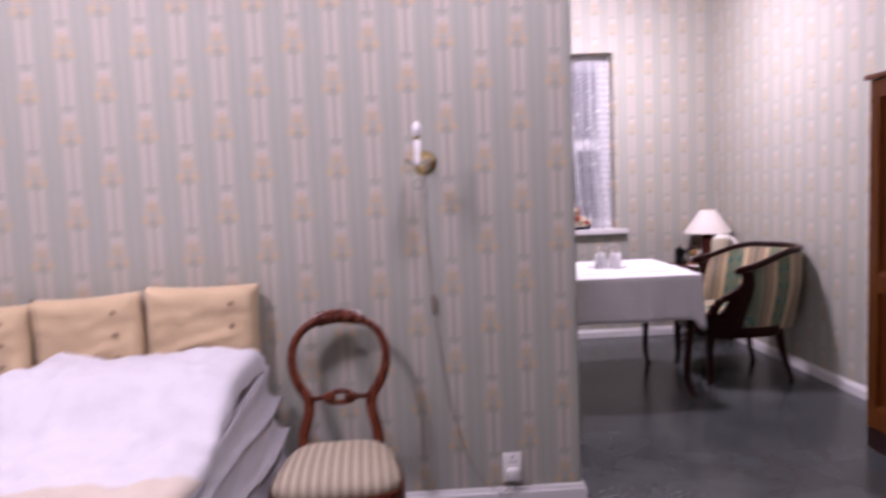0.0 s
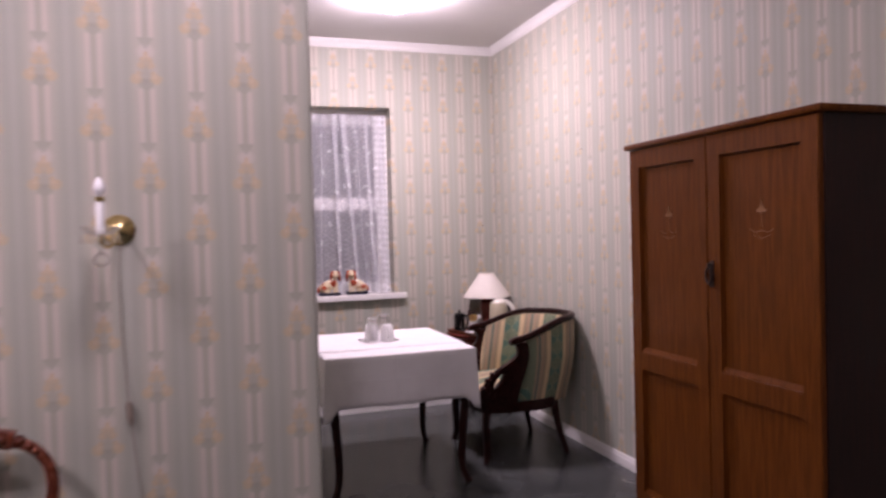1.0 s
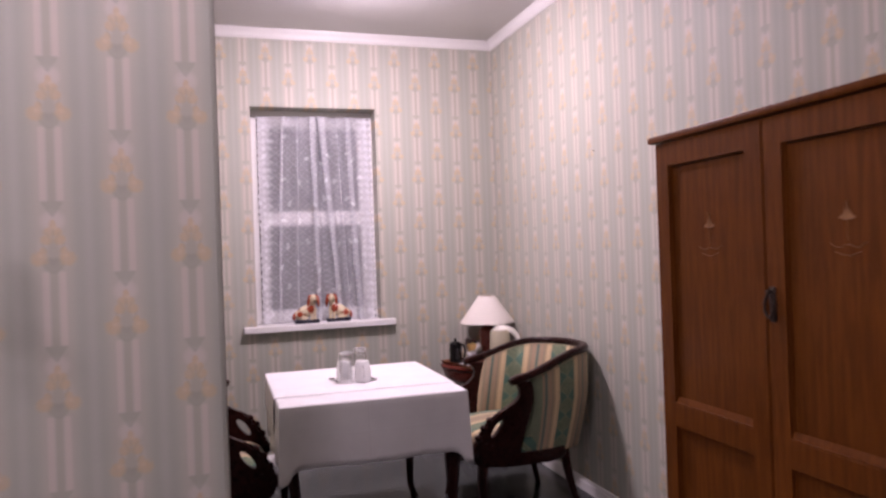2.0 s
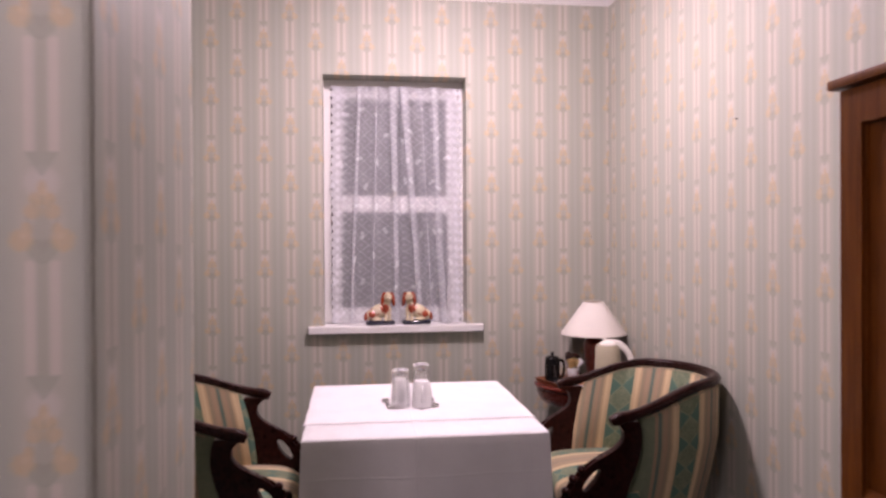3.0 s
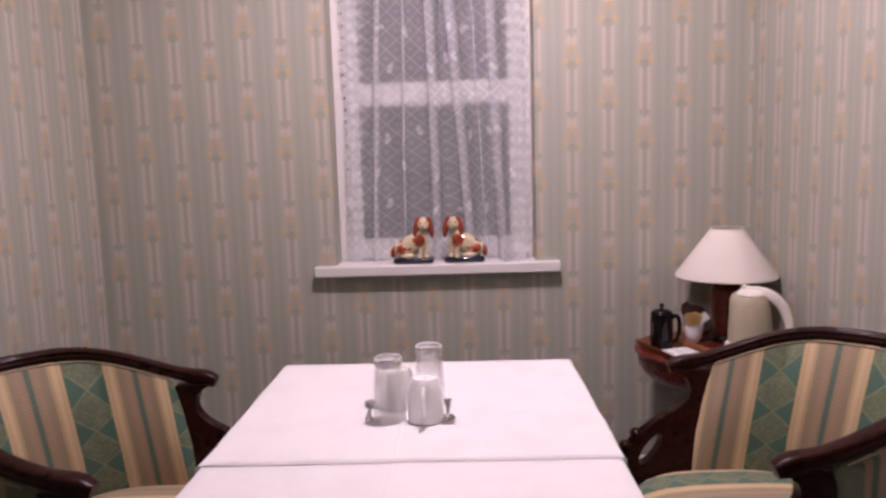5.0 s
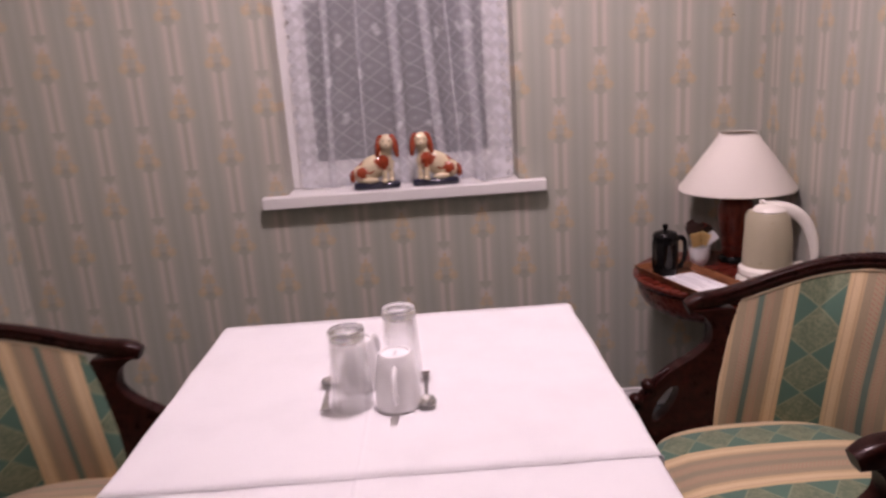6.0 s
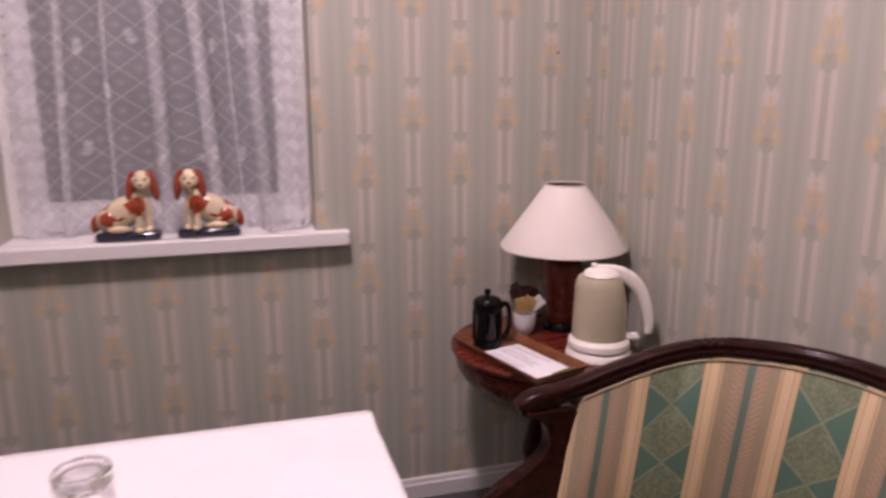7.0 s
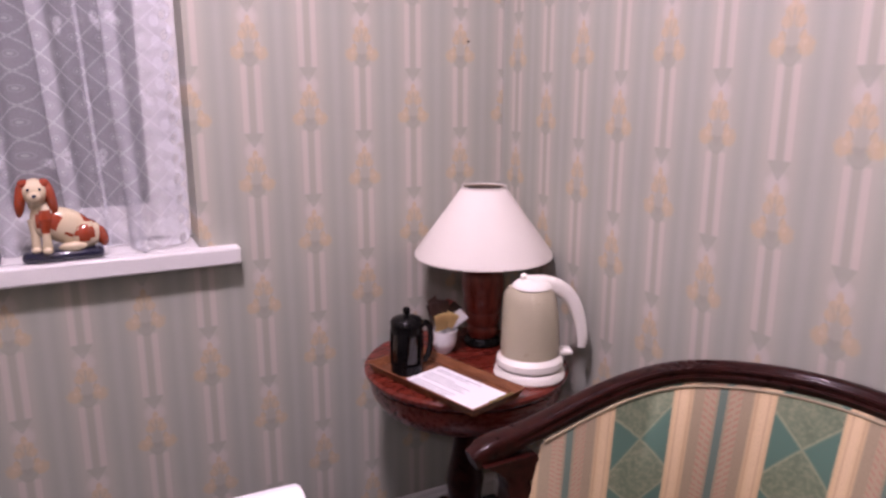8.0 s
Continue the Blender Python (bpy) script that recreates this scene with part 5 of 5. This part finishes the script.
        if y0 < mid < y1 + 0.01 and y1 < mid:
            bm = bmesh.new()
            hy = y1 - 0.024
            add_box(bm, WX - 0.003, hy - 0.012, 1.165, WX - 0.0002, hy + 0.012, 1.265, 0.004)
            add_lathe(bm, [(0.004, 0), (0.004, 0.012), (0.008, 0.014), (0.008, 0.018), (0, 0.02)], 12, (WX - 0.003, hy, 1.25), Matrix.Rotation(radians(-90), 4, "Y"))
            add_sweep(bm, spline([(WX - 0.016, hy, 1.25), (WX - 0.018, hy + 0.013, 1.225), (WX - 0.017, hy + 0.015, 1.195), (WX - 0.016, hy, 1.178), (WX - 0.017, hy - 0.015, 1.195), (WX - 0.018, hy - 0.013, 1.225), (WX - 0.016, hy, 1.25)], 30), lambda q: (0.0045, 0.0045), 8)
            part("handle", bm, IRON, d, "dark iron drop handle")
    return w


wardrobe()


# ---- bedroom wall: sconce, cord, socket ----
def wall_sconce():
    s = thing("wall_sconce", "unlit brass candle sconce with glass dish on the papered wall", "wall lamp", pose(0.452, P_FRONT, 1.435))
    face = Matrix.Rotation(radians(90), 4, "X")
    part("back_plate", lathe([(0.0, 0.001), (0.045, 0.001), (0.047, 0.005), (0.040, 0.012), (0.026, 0.020), (0.016, 0.030), (0.0, 0.032)], 36, (0, 0, 0), face), BRASS, s)
    part("arm", sweep(spline([(0, -0.026, 0.0), (-0.006, -0.070, -0.036), (-0.018, -0.125, -0.052), (-0.029, -0.166, -0.036), (-0.030, -0.170, -0.014)], 24), 0.0055, 10), BRASS, s)
    tip = (-0.030, -0.170, -0.016)
    part("drip_dish", lathe([(0.006, 0.0), (0.022, -0.003), (0.040, 0.003), (0.050, 0.016), (0.053, 0.026), (0.050, 0.026), (0.046, 0.017), (0.037, 0.008), (0.020, 0.003), (0.006, 0.005)], 16, tip), GLASS, s, "small clear glass dish")
    part("candle_tube", lathe([(0.0, 0.004), (0.0125, 0.004), (0.0125, 0.094), (0.0095, 0.098), (0.0, 0.098)], 20, tip), CHINA, s)
    part("lamp_cap", lathe([(0.0135, 0.098), (0.0135, 0.101), (0.0105, 0.102), (0.0105, 0.110), (0.0, 0.110)], 18, tip), BRASS, s)
    part("bulb", lathe([(0.008, 0.110), (0.014, 0.122), (0.0175, 0.134), (0.0150, 0.148), (0.008, 0.162), (0.0, 0.168)], 20, tip), BULB, s, "frosted candle bulb")
    for k in range(5):
        a = 2 * math.pi * k / 5 + 0.5
        x, y = tip[0] + 0.050 * math.cos(a), tip[1] + 0.050 * math.sin(a)
        part("glass_drop", lathe([(0.0, -0.026), (0.005, -0.022), (0.0075, -0.014), (0.005, -0.004), (0.0015, 0.006), (0.0015, 0.018), (0.0, 0.020)], 8, (x, y, tip[2])), GLASS, s, "cut glass drop")
    part("glass_ball", lathe([(0.0, -0.094), (0.013, -0.090), (0.022, -0.080), (0.024, -0.070), (0.018, -0.058), (0.008, -0.050), (0.006, -0.036), (0.006, -0.002), (0.0, -0.001)], 12, tip), GLASS, s, "clear glass finial under the dish")
    return s


wall_sconce()


def lamp_cord():
    c = thing("lamp_cord", "thin brown lamp cord with inline switch hanging to the socket", "cord", pose(0, 0, 0))
    y = P_FRONT - 0.006
    pts = [(0.455, P_FRONT - 0.004, 1.388), (0.448, y, 1.30), (0.450, y, 1.15), (0.458, y - 0.004, 0.99), (0.462, y - 0.006, 0.895)]
    part("upper_cord", sweep(spline(pts, 40), 0.0016, 6), CORD, c)
    part("inline_switch", sweep([(0.462, y - 0.008, 0.898), (0.464, y - 0.010, 0.885), (0.467, y - 0.010, 0.845), (0.469, y - 0.008, 0.826)], lambda t: (0.010 * (0.6 + 0.4 * math.sin(math.pi * t)), 0.008), 10, (0, 1, 0)), CORD, c, "dark brown inline switch")
    pts = [(0.469, y - 0.006, 0.828), (0.49, y - 0.002, 0.62), (0.53, y, 0.40), (0.60, y, 0.17), (0.70, y - 0.01, 0.055), (0.752, y - 0.03, 0.085), (0.758, y - 0.034, 0.118)]
    part("lower_cord", sweep(spline(pts, 60), 0.0016, 6), CORD, c)
    return c


lamp_cord()


def wall_socket():
    s = thing("wall_socket", "white double socket with plug low on the papered wall", "socket", pose(0.765, P_FRONT, 0.155))
    part("plate", box(-0.040, -0.011, -0.062, 0.040, -0.0005, 0.062, 0.004), SOCKET_PLASTIC, s)
    part("plug", box(-0.024, -0.045, -0.045, 0.022, -0.0115, 0.002, 0.006), SOCKET_PLASTIC, s)
    bm = bmesh.new()
    for x, z, a, b in ((0, 0.044, 0.003, 0.006), (-0.011, 0.024, 0.006, 0.0025), (0.011, 0.024, 0.006, 0.0025)):
        add_box(bm, x - a / 2 - 0.001, -0.0125, z - b, x + a / 2 + 0.001, -0.0112, z + b)
    part("pin_holes", bm, BLACK, s, smooth=False)
    return s


wall_socket()


# ---- balloon-back chair ----
def balloon_chair():
    c = thing("balloon_chair", "balloon-back mahogany chair with striped seat beside the bed", "chair", pose(0.094, 2.484, 0, 0, 0, 2.5) @ Matrix.Scale(1.08, 4))
    seat_z = 0.342

    def rim(a, g=0.0):
        ca, sa = math.cos(a), math.sin(a)
        n = 4.2
        w = 0.218 - 0.050 * (sa + 1) / 2
        r = 1 / ((abs(ca) / w) ** n + (abs(sa) / 0.198) ** n) ** (1 / n)
        return (r + g) * ca, (r + g) * sa - 0.058
    na = 48
    bm = bmesh.new()
    rings = []
    for f, z in ((0.02, seat_z + 0.052), (0.35, seat_z + 0.050), (0.65, seat_z + 0.042), (0.86, seat_z + 0.028), (0.97, seat_z + 0.010), (1.0, seat_z - 0.008), (0.99, seat_z - 0.02)):
        rings.append([Vector((rim(2 * math.pi * k / na)[0] * f, (rim(2 * math.pi * k / na)[1] + 0.058) * f - 0.058, z)) for k in range(na)])
    add_rings(bm, rings)
    layer = bm.loops.layers.uv.verify()
    for f in bm.faces:
        for loop in f.loops:
            loop[layer].uv = (loop.vert.co.x * (1 + 0.25 * (0.1 + loop.vert.co.y)), loop.vert.co.y)
    part("seat", bm, SEAT_STRIPES, c, "cream and brown striped padded seat")
    bm = bmesh.new()
    rings = [[Vector((*rim(2 * math.pi * k / na, g), z)) for k in range(na)] for g, z in ((-0.02, seat_z - 0.019), (0.010, seat_z - 0.019), (0.013, seat_z - 0.035), (0.010, seat_z - 0.075), (-0.02, seat_z - 0.075))]
    add_rings(bm, rings, cap=False)
    bmesh.ops.bridge_loops(bm, edges=[e for e in bm.edges if e.is_boundary])
    part("seat_frame", bm, CHAIR_WOOD, c)

    def rake(z):
        return 0.125 + 0.20 * max(0.0, z - seat_z) / 0.45 * 0.85
    half = [(0.128, seat_z - 0.05), (0.130, seat_z + 0.04), (0.112, seat_z + 0.11), (0.112, seat_z + 0.160), (0.148, seat_z + 0.215), (0.169, seat_z + 0.280), (0.160, seat_z + 0.350), (0.118, seat_z + 0.402), (0.056, seat_z + 0.425), (0.0, seat_z + 0.431)]
    full = [(x, rake(z), z) for x, z in half] + [(-x, rake(z), z) for x, z in half[-2::-1]]
    def thick(t):
        e = abs(t - 0.5) * 2
        return (0.0155 + 0.004 * min(1.0, max(0.0, e - 0.35) * 3), 0.016)
    part("back_frame", sweep(spline(full, 90), thick, 12, (0, 1, 0), 2.4), CHAIR_WOOD, c, "carved oval back frame")
    bm = bmesh.new()
    arch = [(x, rake(seat_z + 0.435) - 0.006, seat_z + 0.438 - 2.1 * x * x) for x in (-0.074, -0.05, -0.025, 0.0, 0.025, 0.05, 0.074)]
    add_sweep(bm, spline(arch, 20), lambda t: (0.027, 0.022), 12, (0, 1, 0), 3.0)
    part("crest_carving", bm, CHAIR_WOOD, c)
    for sx in (-1, 1):
        for x, dz, r in ((0.088, 0.424, 0.016), (0.110, 0.410, 0.014), (0.128, 0.396, 0.013)):
            bm = bmesh.new()
            add_ball(bm, (sx * x, rake(seat_z + dz) - 0.008, seat_z + dz), (r, 0.018, r), 10)
            part("carved_knob", bm, CHAIR_WOOD, c)
        bm = bmesh.new()
        add_ball(bm, (sx * 0.040, rake(seat_z + 0.43) - 0.022, seat_z + 0.433), (0.024, 0.010, 0.014), 10)
        part("carved_petal", bm, CHAIR_WOOD, c)
    bm = bmesh.new()
    add_ball(bm, (0, rake(seat_z + 0.43) - 0.026, seat_z + 0.436), (0.015, 0.010, 0.015), 12)
    part("carved_rosette", bm, CHAIR_WOOD, c)
    z = seat_z + 0.158
    pts = [(-0.120, rake(z), z + 0.004), (-0.06, rake(z), z + 0.006), (-0.028, rake(z), z + 0.022), (0.0, rake(z), z + 0.027), (0.028, rake(z), z + 0.022), (0.06, rake(z), z + 0.006), (0.120, rake(z), z + 0.004)]
    bm = bmesh.new()
    add_sweep(bm, spline(pts, 36), lambda t: (0.010, 0.0085), 10, (0, 1, 0))
    add_sweep(bm, spline([(-0.055, rake(z), z), (-0.03, rake(z), z - 0.012), (0, rake(z), z - 0.014), (0.03, rake(z), z - 0.012), (0.055, rake(z), z)], 24), lambda t: (0.010, 0.007), 10, (0, 1, 0))
    for x in (-0.022, 0.022):
        add_ball(bm, (x * 1.25, rake(z) - 0.004, z + 0.005), (0.015, 0.011, 0.015), 8)
    part("cross_splat", bm, CHAIR_WOOD, c)
    for sx in (-1, 1):
        pts = [(sx * 0.176, -0.228, seat_z - 0.07), (sx * 0.184, -0.236, 0.21), (sx * 0.174, -0.224, 0.10), (sx * 0.180, -0.238, 0.0)]
        part("leg", sweep(spline(pts, 18), lambda t: (0.024 - 0.011 * t, 0.024 - 0.011 * t), 12, (0, 1, 0)), CHAIR_WOOD, c)
        pts = [(sx * 0.132, 0.120, seat_z - 0.06), (sx * 0.136, 0.135, 0.16), (sx * 0.142, 0.190, 0.0)]
        part("leg", sweep(spline(pts, 16), lambda t: (0.018 - 0.004 * t, 0.018 - 0.004 * t), 10, (0, 1, 0)), CHAIR_WOOD, c)
    return c


balloon_chair()


# ---- bed ----
BX0, BX1, BY0, BY1 = -1.76, -0.20, 0.80, 2.79


def bed():
    b = thing("bed", "double bed with valanced base, unmade white bedding on it", "bed", pose(0, 0, 0))
    part("base", box(BX0 + 0.02, BY0 + 0.02, 0.06, BX1 - 0.02, BY1, 0.30, 0.01), MATTRESS, b)
    part("mattress", box(BX0, BY0, 0.302, BX1, BY1, 0.52, 0.04), MATTRESS, b)
    for x in (BX0 + 0.12, BX1 - 0.12):
        for y in (BY0 + 0.12, BY1 - 0.12):
            part("foot", lathe([(0.02, 0.0), (0.024, 0.02), (0.028, 0.06), (0, 0.06)], 16, (x, y, 0)), BLACK, b)
    return b


bed()


def bed_sheet():
    """The sheet hangs loosely down the open side of the bed, bunched into long folds that open towards the head."""
    def at(u, v):
        y = BY0 + 0.1 + u * (BY1 - BY0 - 0.13)
        h2 = max(0.0, (u - 0.55) / 0.45)
        high = 0.590 + 0.085 * h2
        if v < 0.25:
            k = v / 0.25
            return Vector((BX1 - 0.30 + k * 0.295, y, 0.530 + (high - 0.530) * k ** 3))
        k = (v - 0.25) / 0.75
        head = 0.25 + 0.75 * max(0.0, (u - 0.35) / 0.65)
        wave = 2 * math.pi * 4.4 * k + 1.6 * (1 - u) + 0.9 * math.sin(u * 5) + 1.1 * fbm(u * 4, k * 3, 6)
        grow = min(1, 5 * k)
        ridge = 1 - 2 * abs(math.sin(wave / 2)) ** 0.8
        x = BX1 - 0.005 + 0.150 * k * (0.4 + 0.6 * head) + 0.022 * head * ridge * grow + 0.010 * fbm(u * 5, k * 7, 4) * grow
        z = high - (high - 0.13) * k + 0.014 * head * math.sin(wave) * grow
        y += (0.040 * head * ridge - 0.13 * k * k) * grow
        return Vector((x, min(y, BY1 - 0.02), z))
    ob = finish("bed_sheet", sheet(at, 90, 70), SHEET, angle=180)
    mod = ob.modifiers.new("cloth", "SOLIDIFY")
    mod.thickness = 0.003
    return tagged(ob, "crumpled grey-white sheet hanging down the bed's side", "sheet")


bed_sheet()


def puffy(name, mat, nx, ny, shape, under, label, category):
    """A filled cover: shape(u, v) gives its top, under(u, v) its underside."""
    top = [[shape(i / nx, j / ny) for i in range(nx + 1)] for j in range(ny + 1)]
    low = [[under(i / nx, j / ny) for i in range(nx + 1)] for j in range(ny + 1)]
    bm = bmesh.new()
    a = add_rings(bm, top, closed=False, cap=False)
    b = add_rings(bm, low, closed=False, cap=False)
    loop_a = [*a[0], *[r[-1] for r in a[1:]], *a[-1][-2::-1], *[r[0] for r in a[-2:0:-1]]]
    loop_b = [*b[0], *[r[-1] for r in b[1:]], *b[-1][-2::-1], *[r[0] for r in b[-2:0:-1]]]
    for i in range(len(loop_a)):
        k = (i + 1) % len(loop_a)
        bm.faces.new((loop_a[i], loop_a[k], loop_b[k], loop_b[i]))
    return tagged(finish(name, bm, mat, angle=70), label, category)


def rim_fall(u, v, e=0.10, p=0.5):
    d = min(u, 1 - u, v, 1 - v) / e
    return 1.0 if d >= 1 else max(0.0, 1 - (1 - d) ** 2) ** p


def bed_pillow(cx, label, h):
    def top(u, v):
        f = rim_fall(u, v, 0.3, 0.6)
        return Vector((cx + (u - 0.5) * 0.70, 2.36 + (v - 0.5) * 0.44, 0.545 + h * f))
    def low(u, v):
        return Vector((cx + (u - 0.5) * 0.70, 2.36 + (v - 0.5) * 0.44, 0.543))
    return puffy("pillow", DUVET, 24, 18, top, low, label, "pillow")


bed_pillow(-0.58, "plump white pillow under the duvet", 0.135)
bed_pillow(-1.36, "flat white pillow under the duvet", 0.065)


def duvet_top(x, y):
    """Height of the duvet's upper face."""
    z = 0.645
    for cx, high in ((-0.58, 0.115), (-1.36, 0.028)):
        z += high * math.exp(-((x - cx) / 0.49) ** 10) * math.exp(-((y - 2.50) / 0.33) ** 4)
    z += 0.030 * fbm(x * 2.2, y * 2.2, 7) + 0.020 * fbm(x * 6, y * 6, 2) - 0.026 * abs(fbm(x * 5 + y * 3, y * 2 - x * 2, 5))
    return z


def duvet():
    def top(u, v):
        x = BX0 - 0.02 + u * (BX1 - BX0 + 0.005)
        y = 1.02 + v * (2.72 - 1.02) + 0.03 * math.sin(u * 5)
        x += (0.05 * (1 - v) + 0.025 * fbm(v * 5, 1.7, 3)) * u
        f = rim_fall(u, v, 0.03, 0.5)
        tip = 0.045 * max(0.0, u - 0.85) / 0.15 * max(0.0, v - 0.8) / 0.2
        return Vector((x + tip * 0.5, y, 0.55 + (duvet_top(x, y) + tip - 0.55) * (0.78 + 0.22 * f)))
    def low(u, v):
        p = top(u, v)
        head = max(h * math.exp(-((p.x - c) / 0.36) ** 4) * math.exp(-((p.y - 2.36) / 0.25) ** 4) for c, h in ((-0.58, 0.10), (-1.36, 0.05)))
        lift = max(0.0, 1 - min(1 - u, 1 - v) / 0.05) * 0.75
        base = min(p.z - 0.012, 0.560 + head * 1.25)
        return Vector((p.x, p.y, base + (p.z - 0.022 - base) * lift))
    return puffy("duvet", DUVET, 90, 90, top, low, "crumpled white duvet spread over the double bed", "duvet")


duvet()


def blanket():
    def top(u, v):
        x = BX0 - 0.03 + u * (BX1 - BX0 + 0.09)
        y = 0.86 + v * 0.86 + 0.05 * math.sin(u * 4 + 1)
        f = rim_fall(u, v, 0.07, 0.5)
        return Vector((x, y, duvet_top(x, y) + 0.012 + 0.030 * f + 0.006 * fbm(x * 12, y * 12)))
    def low(u, v):
        p = top(u, v)
        return Vector((p.x, p.y, max(0.535, duvet_top(p.x, p.y) + 0.004)))
    return puffy("blanket", BLANKET, 70, 30, top, low, "cream folded blanket across the foot of the bed", "blanket")


blanket()


def wall_cushion(x0, x1, z0, z1, label, lean=0.0):
    c = thing("headboard_cushion", label, "cushion", pose((x0 + x1) / 2, P_FRONT - 0.062, (z0 + z1) / 2, 0, lean, 0), "cushions at the bed's head")
    w, h = x1 - x0, z1 - z0
    bm = bmesh.new()
    n = 26
    for side in (1, -1):
        rows = []
        for j in range(n + 1):
            row = []
            for i in range(n + 1):
                u, v = i / n, j / n
                f = rim_fall(u, v, 0.16, 0.5)
                pull = 0.016 * ((2 * u - 1) ** 2 * (1 - (2 * v - 1) ** 2) + 0)
                wr = (0.014 * fbm(u * 3 + x0, v * 6, 1) - 0.022 * math.exp(-((v - 0.35 - 0.3 * u + 0.15 * math.sin(x0 * 9)) / 0.05) ** 2) * (1 - abs(2 * u - 1))) * f
                row.append(Vector(((u - 0.5) * w * (1 - pull), -side * (0.050 * f + 0.002) + wr, (v - 0.5) * h * (1 - 0.05 * (1 - (2 * u - 1) ** 2)))))
            rows.append(row)
        add_rings(bm, rows, closed=False, cap=False)
    bmesh.ops.remove_doubles(bm, verts=bm.verts, dist=0.0045)
    part("cover", bm, TAN, c, angle=100)
    for k in range(3):
        z = h * (0.33 - 0.21 * k)
        part("button", lathe([(0.0, 0.0), (0.009, 0.0), (0.0098, 0.003), (0.007, 0.006), (0, 0.006)], 14, (w * 0.5 - 0.098, -0.0560, z), Matrix.Rotation(radians(90), 4, "X")), BUTTON, c)
    return c


wall_cushion(-0.674, -0.228, 0.575, 0.990, "tan cotton headboard cushion with three brown buttons", 0.8)
wall_cushion(-1.105, -0.672, 0.555, 0.968, "tan cotton headboard cushion with brown buttons", -2.5)
wall_cushion(-1.56, -1.110, 0.545, 0.945, "tan cotton headboard cushion at the bed's far side", 0.5)


# ---- old nails left in the papered walls ----
def wall_nail(m, label):
    n = thing("wall_nail", label, "nail", m, "nails in the walls")
    part("shank", lathe([(0.0, -0.004), (0.0016, -0.004), (0.0016, 0.012), (0.0, 0.012)], 8), IRON, n)
    part("head", lathe([(0.0, 0.012), (0.0028, 0.012), (0.0028, 0.0135), (0.0018, 0.0148), (0.0, 0.0148)], 12), IRON, n)
    return n


wall_nail(pose(X_RIGHT, 4.483, 1.911, 0, -90, 0), "small rusty nail in the long papered wall")
wall_nail(pose(2.882, Y_BACK, 1.452, 90, 0, 0), "small dark nail in the window wall above the lamp")
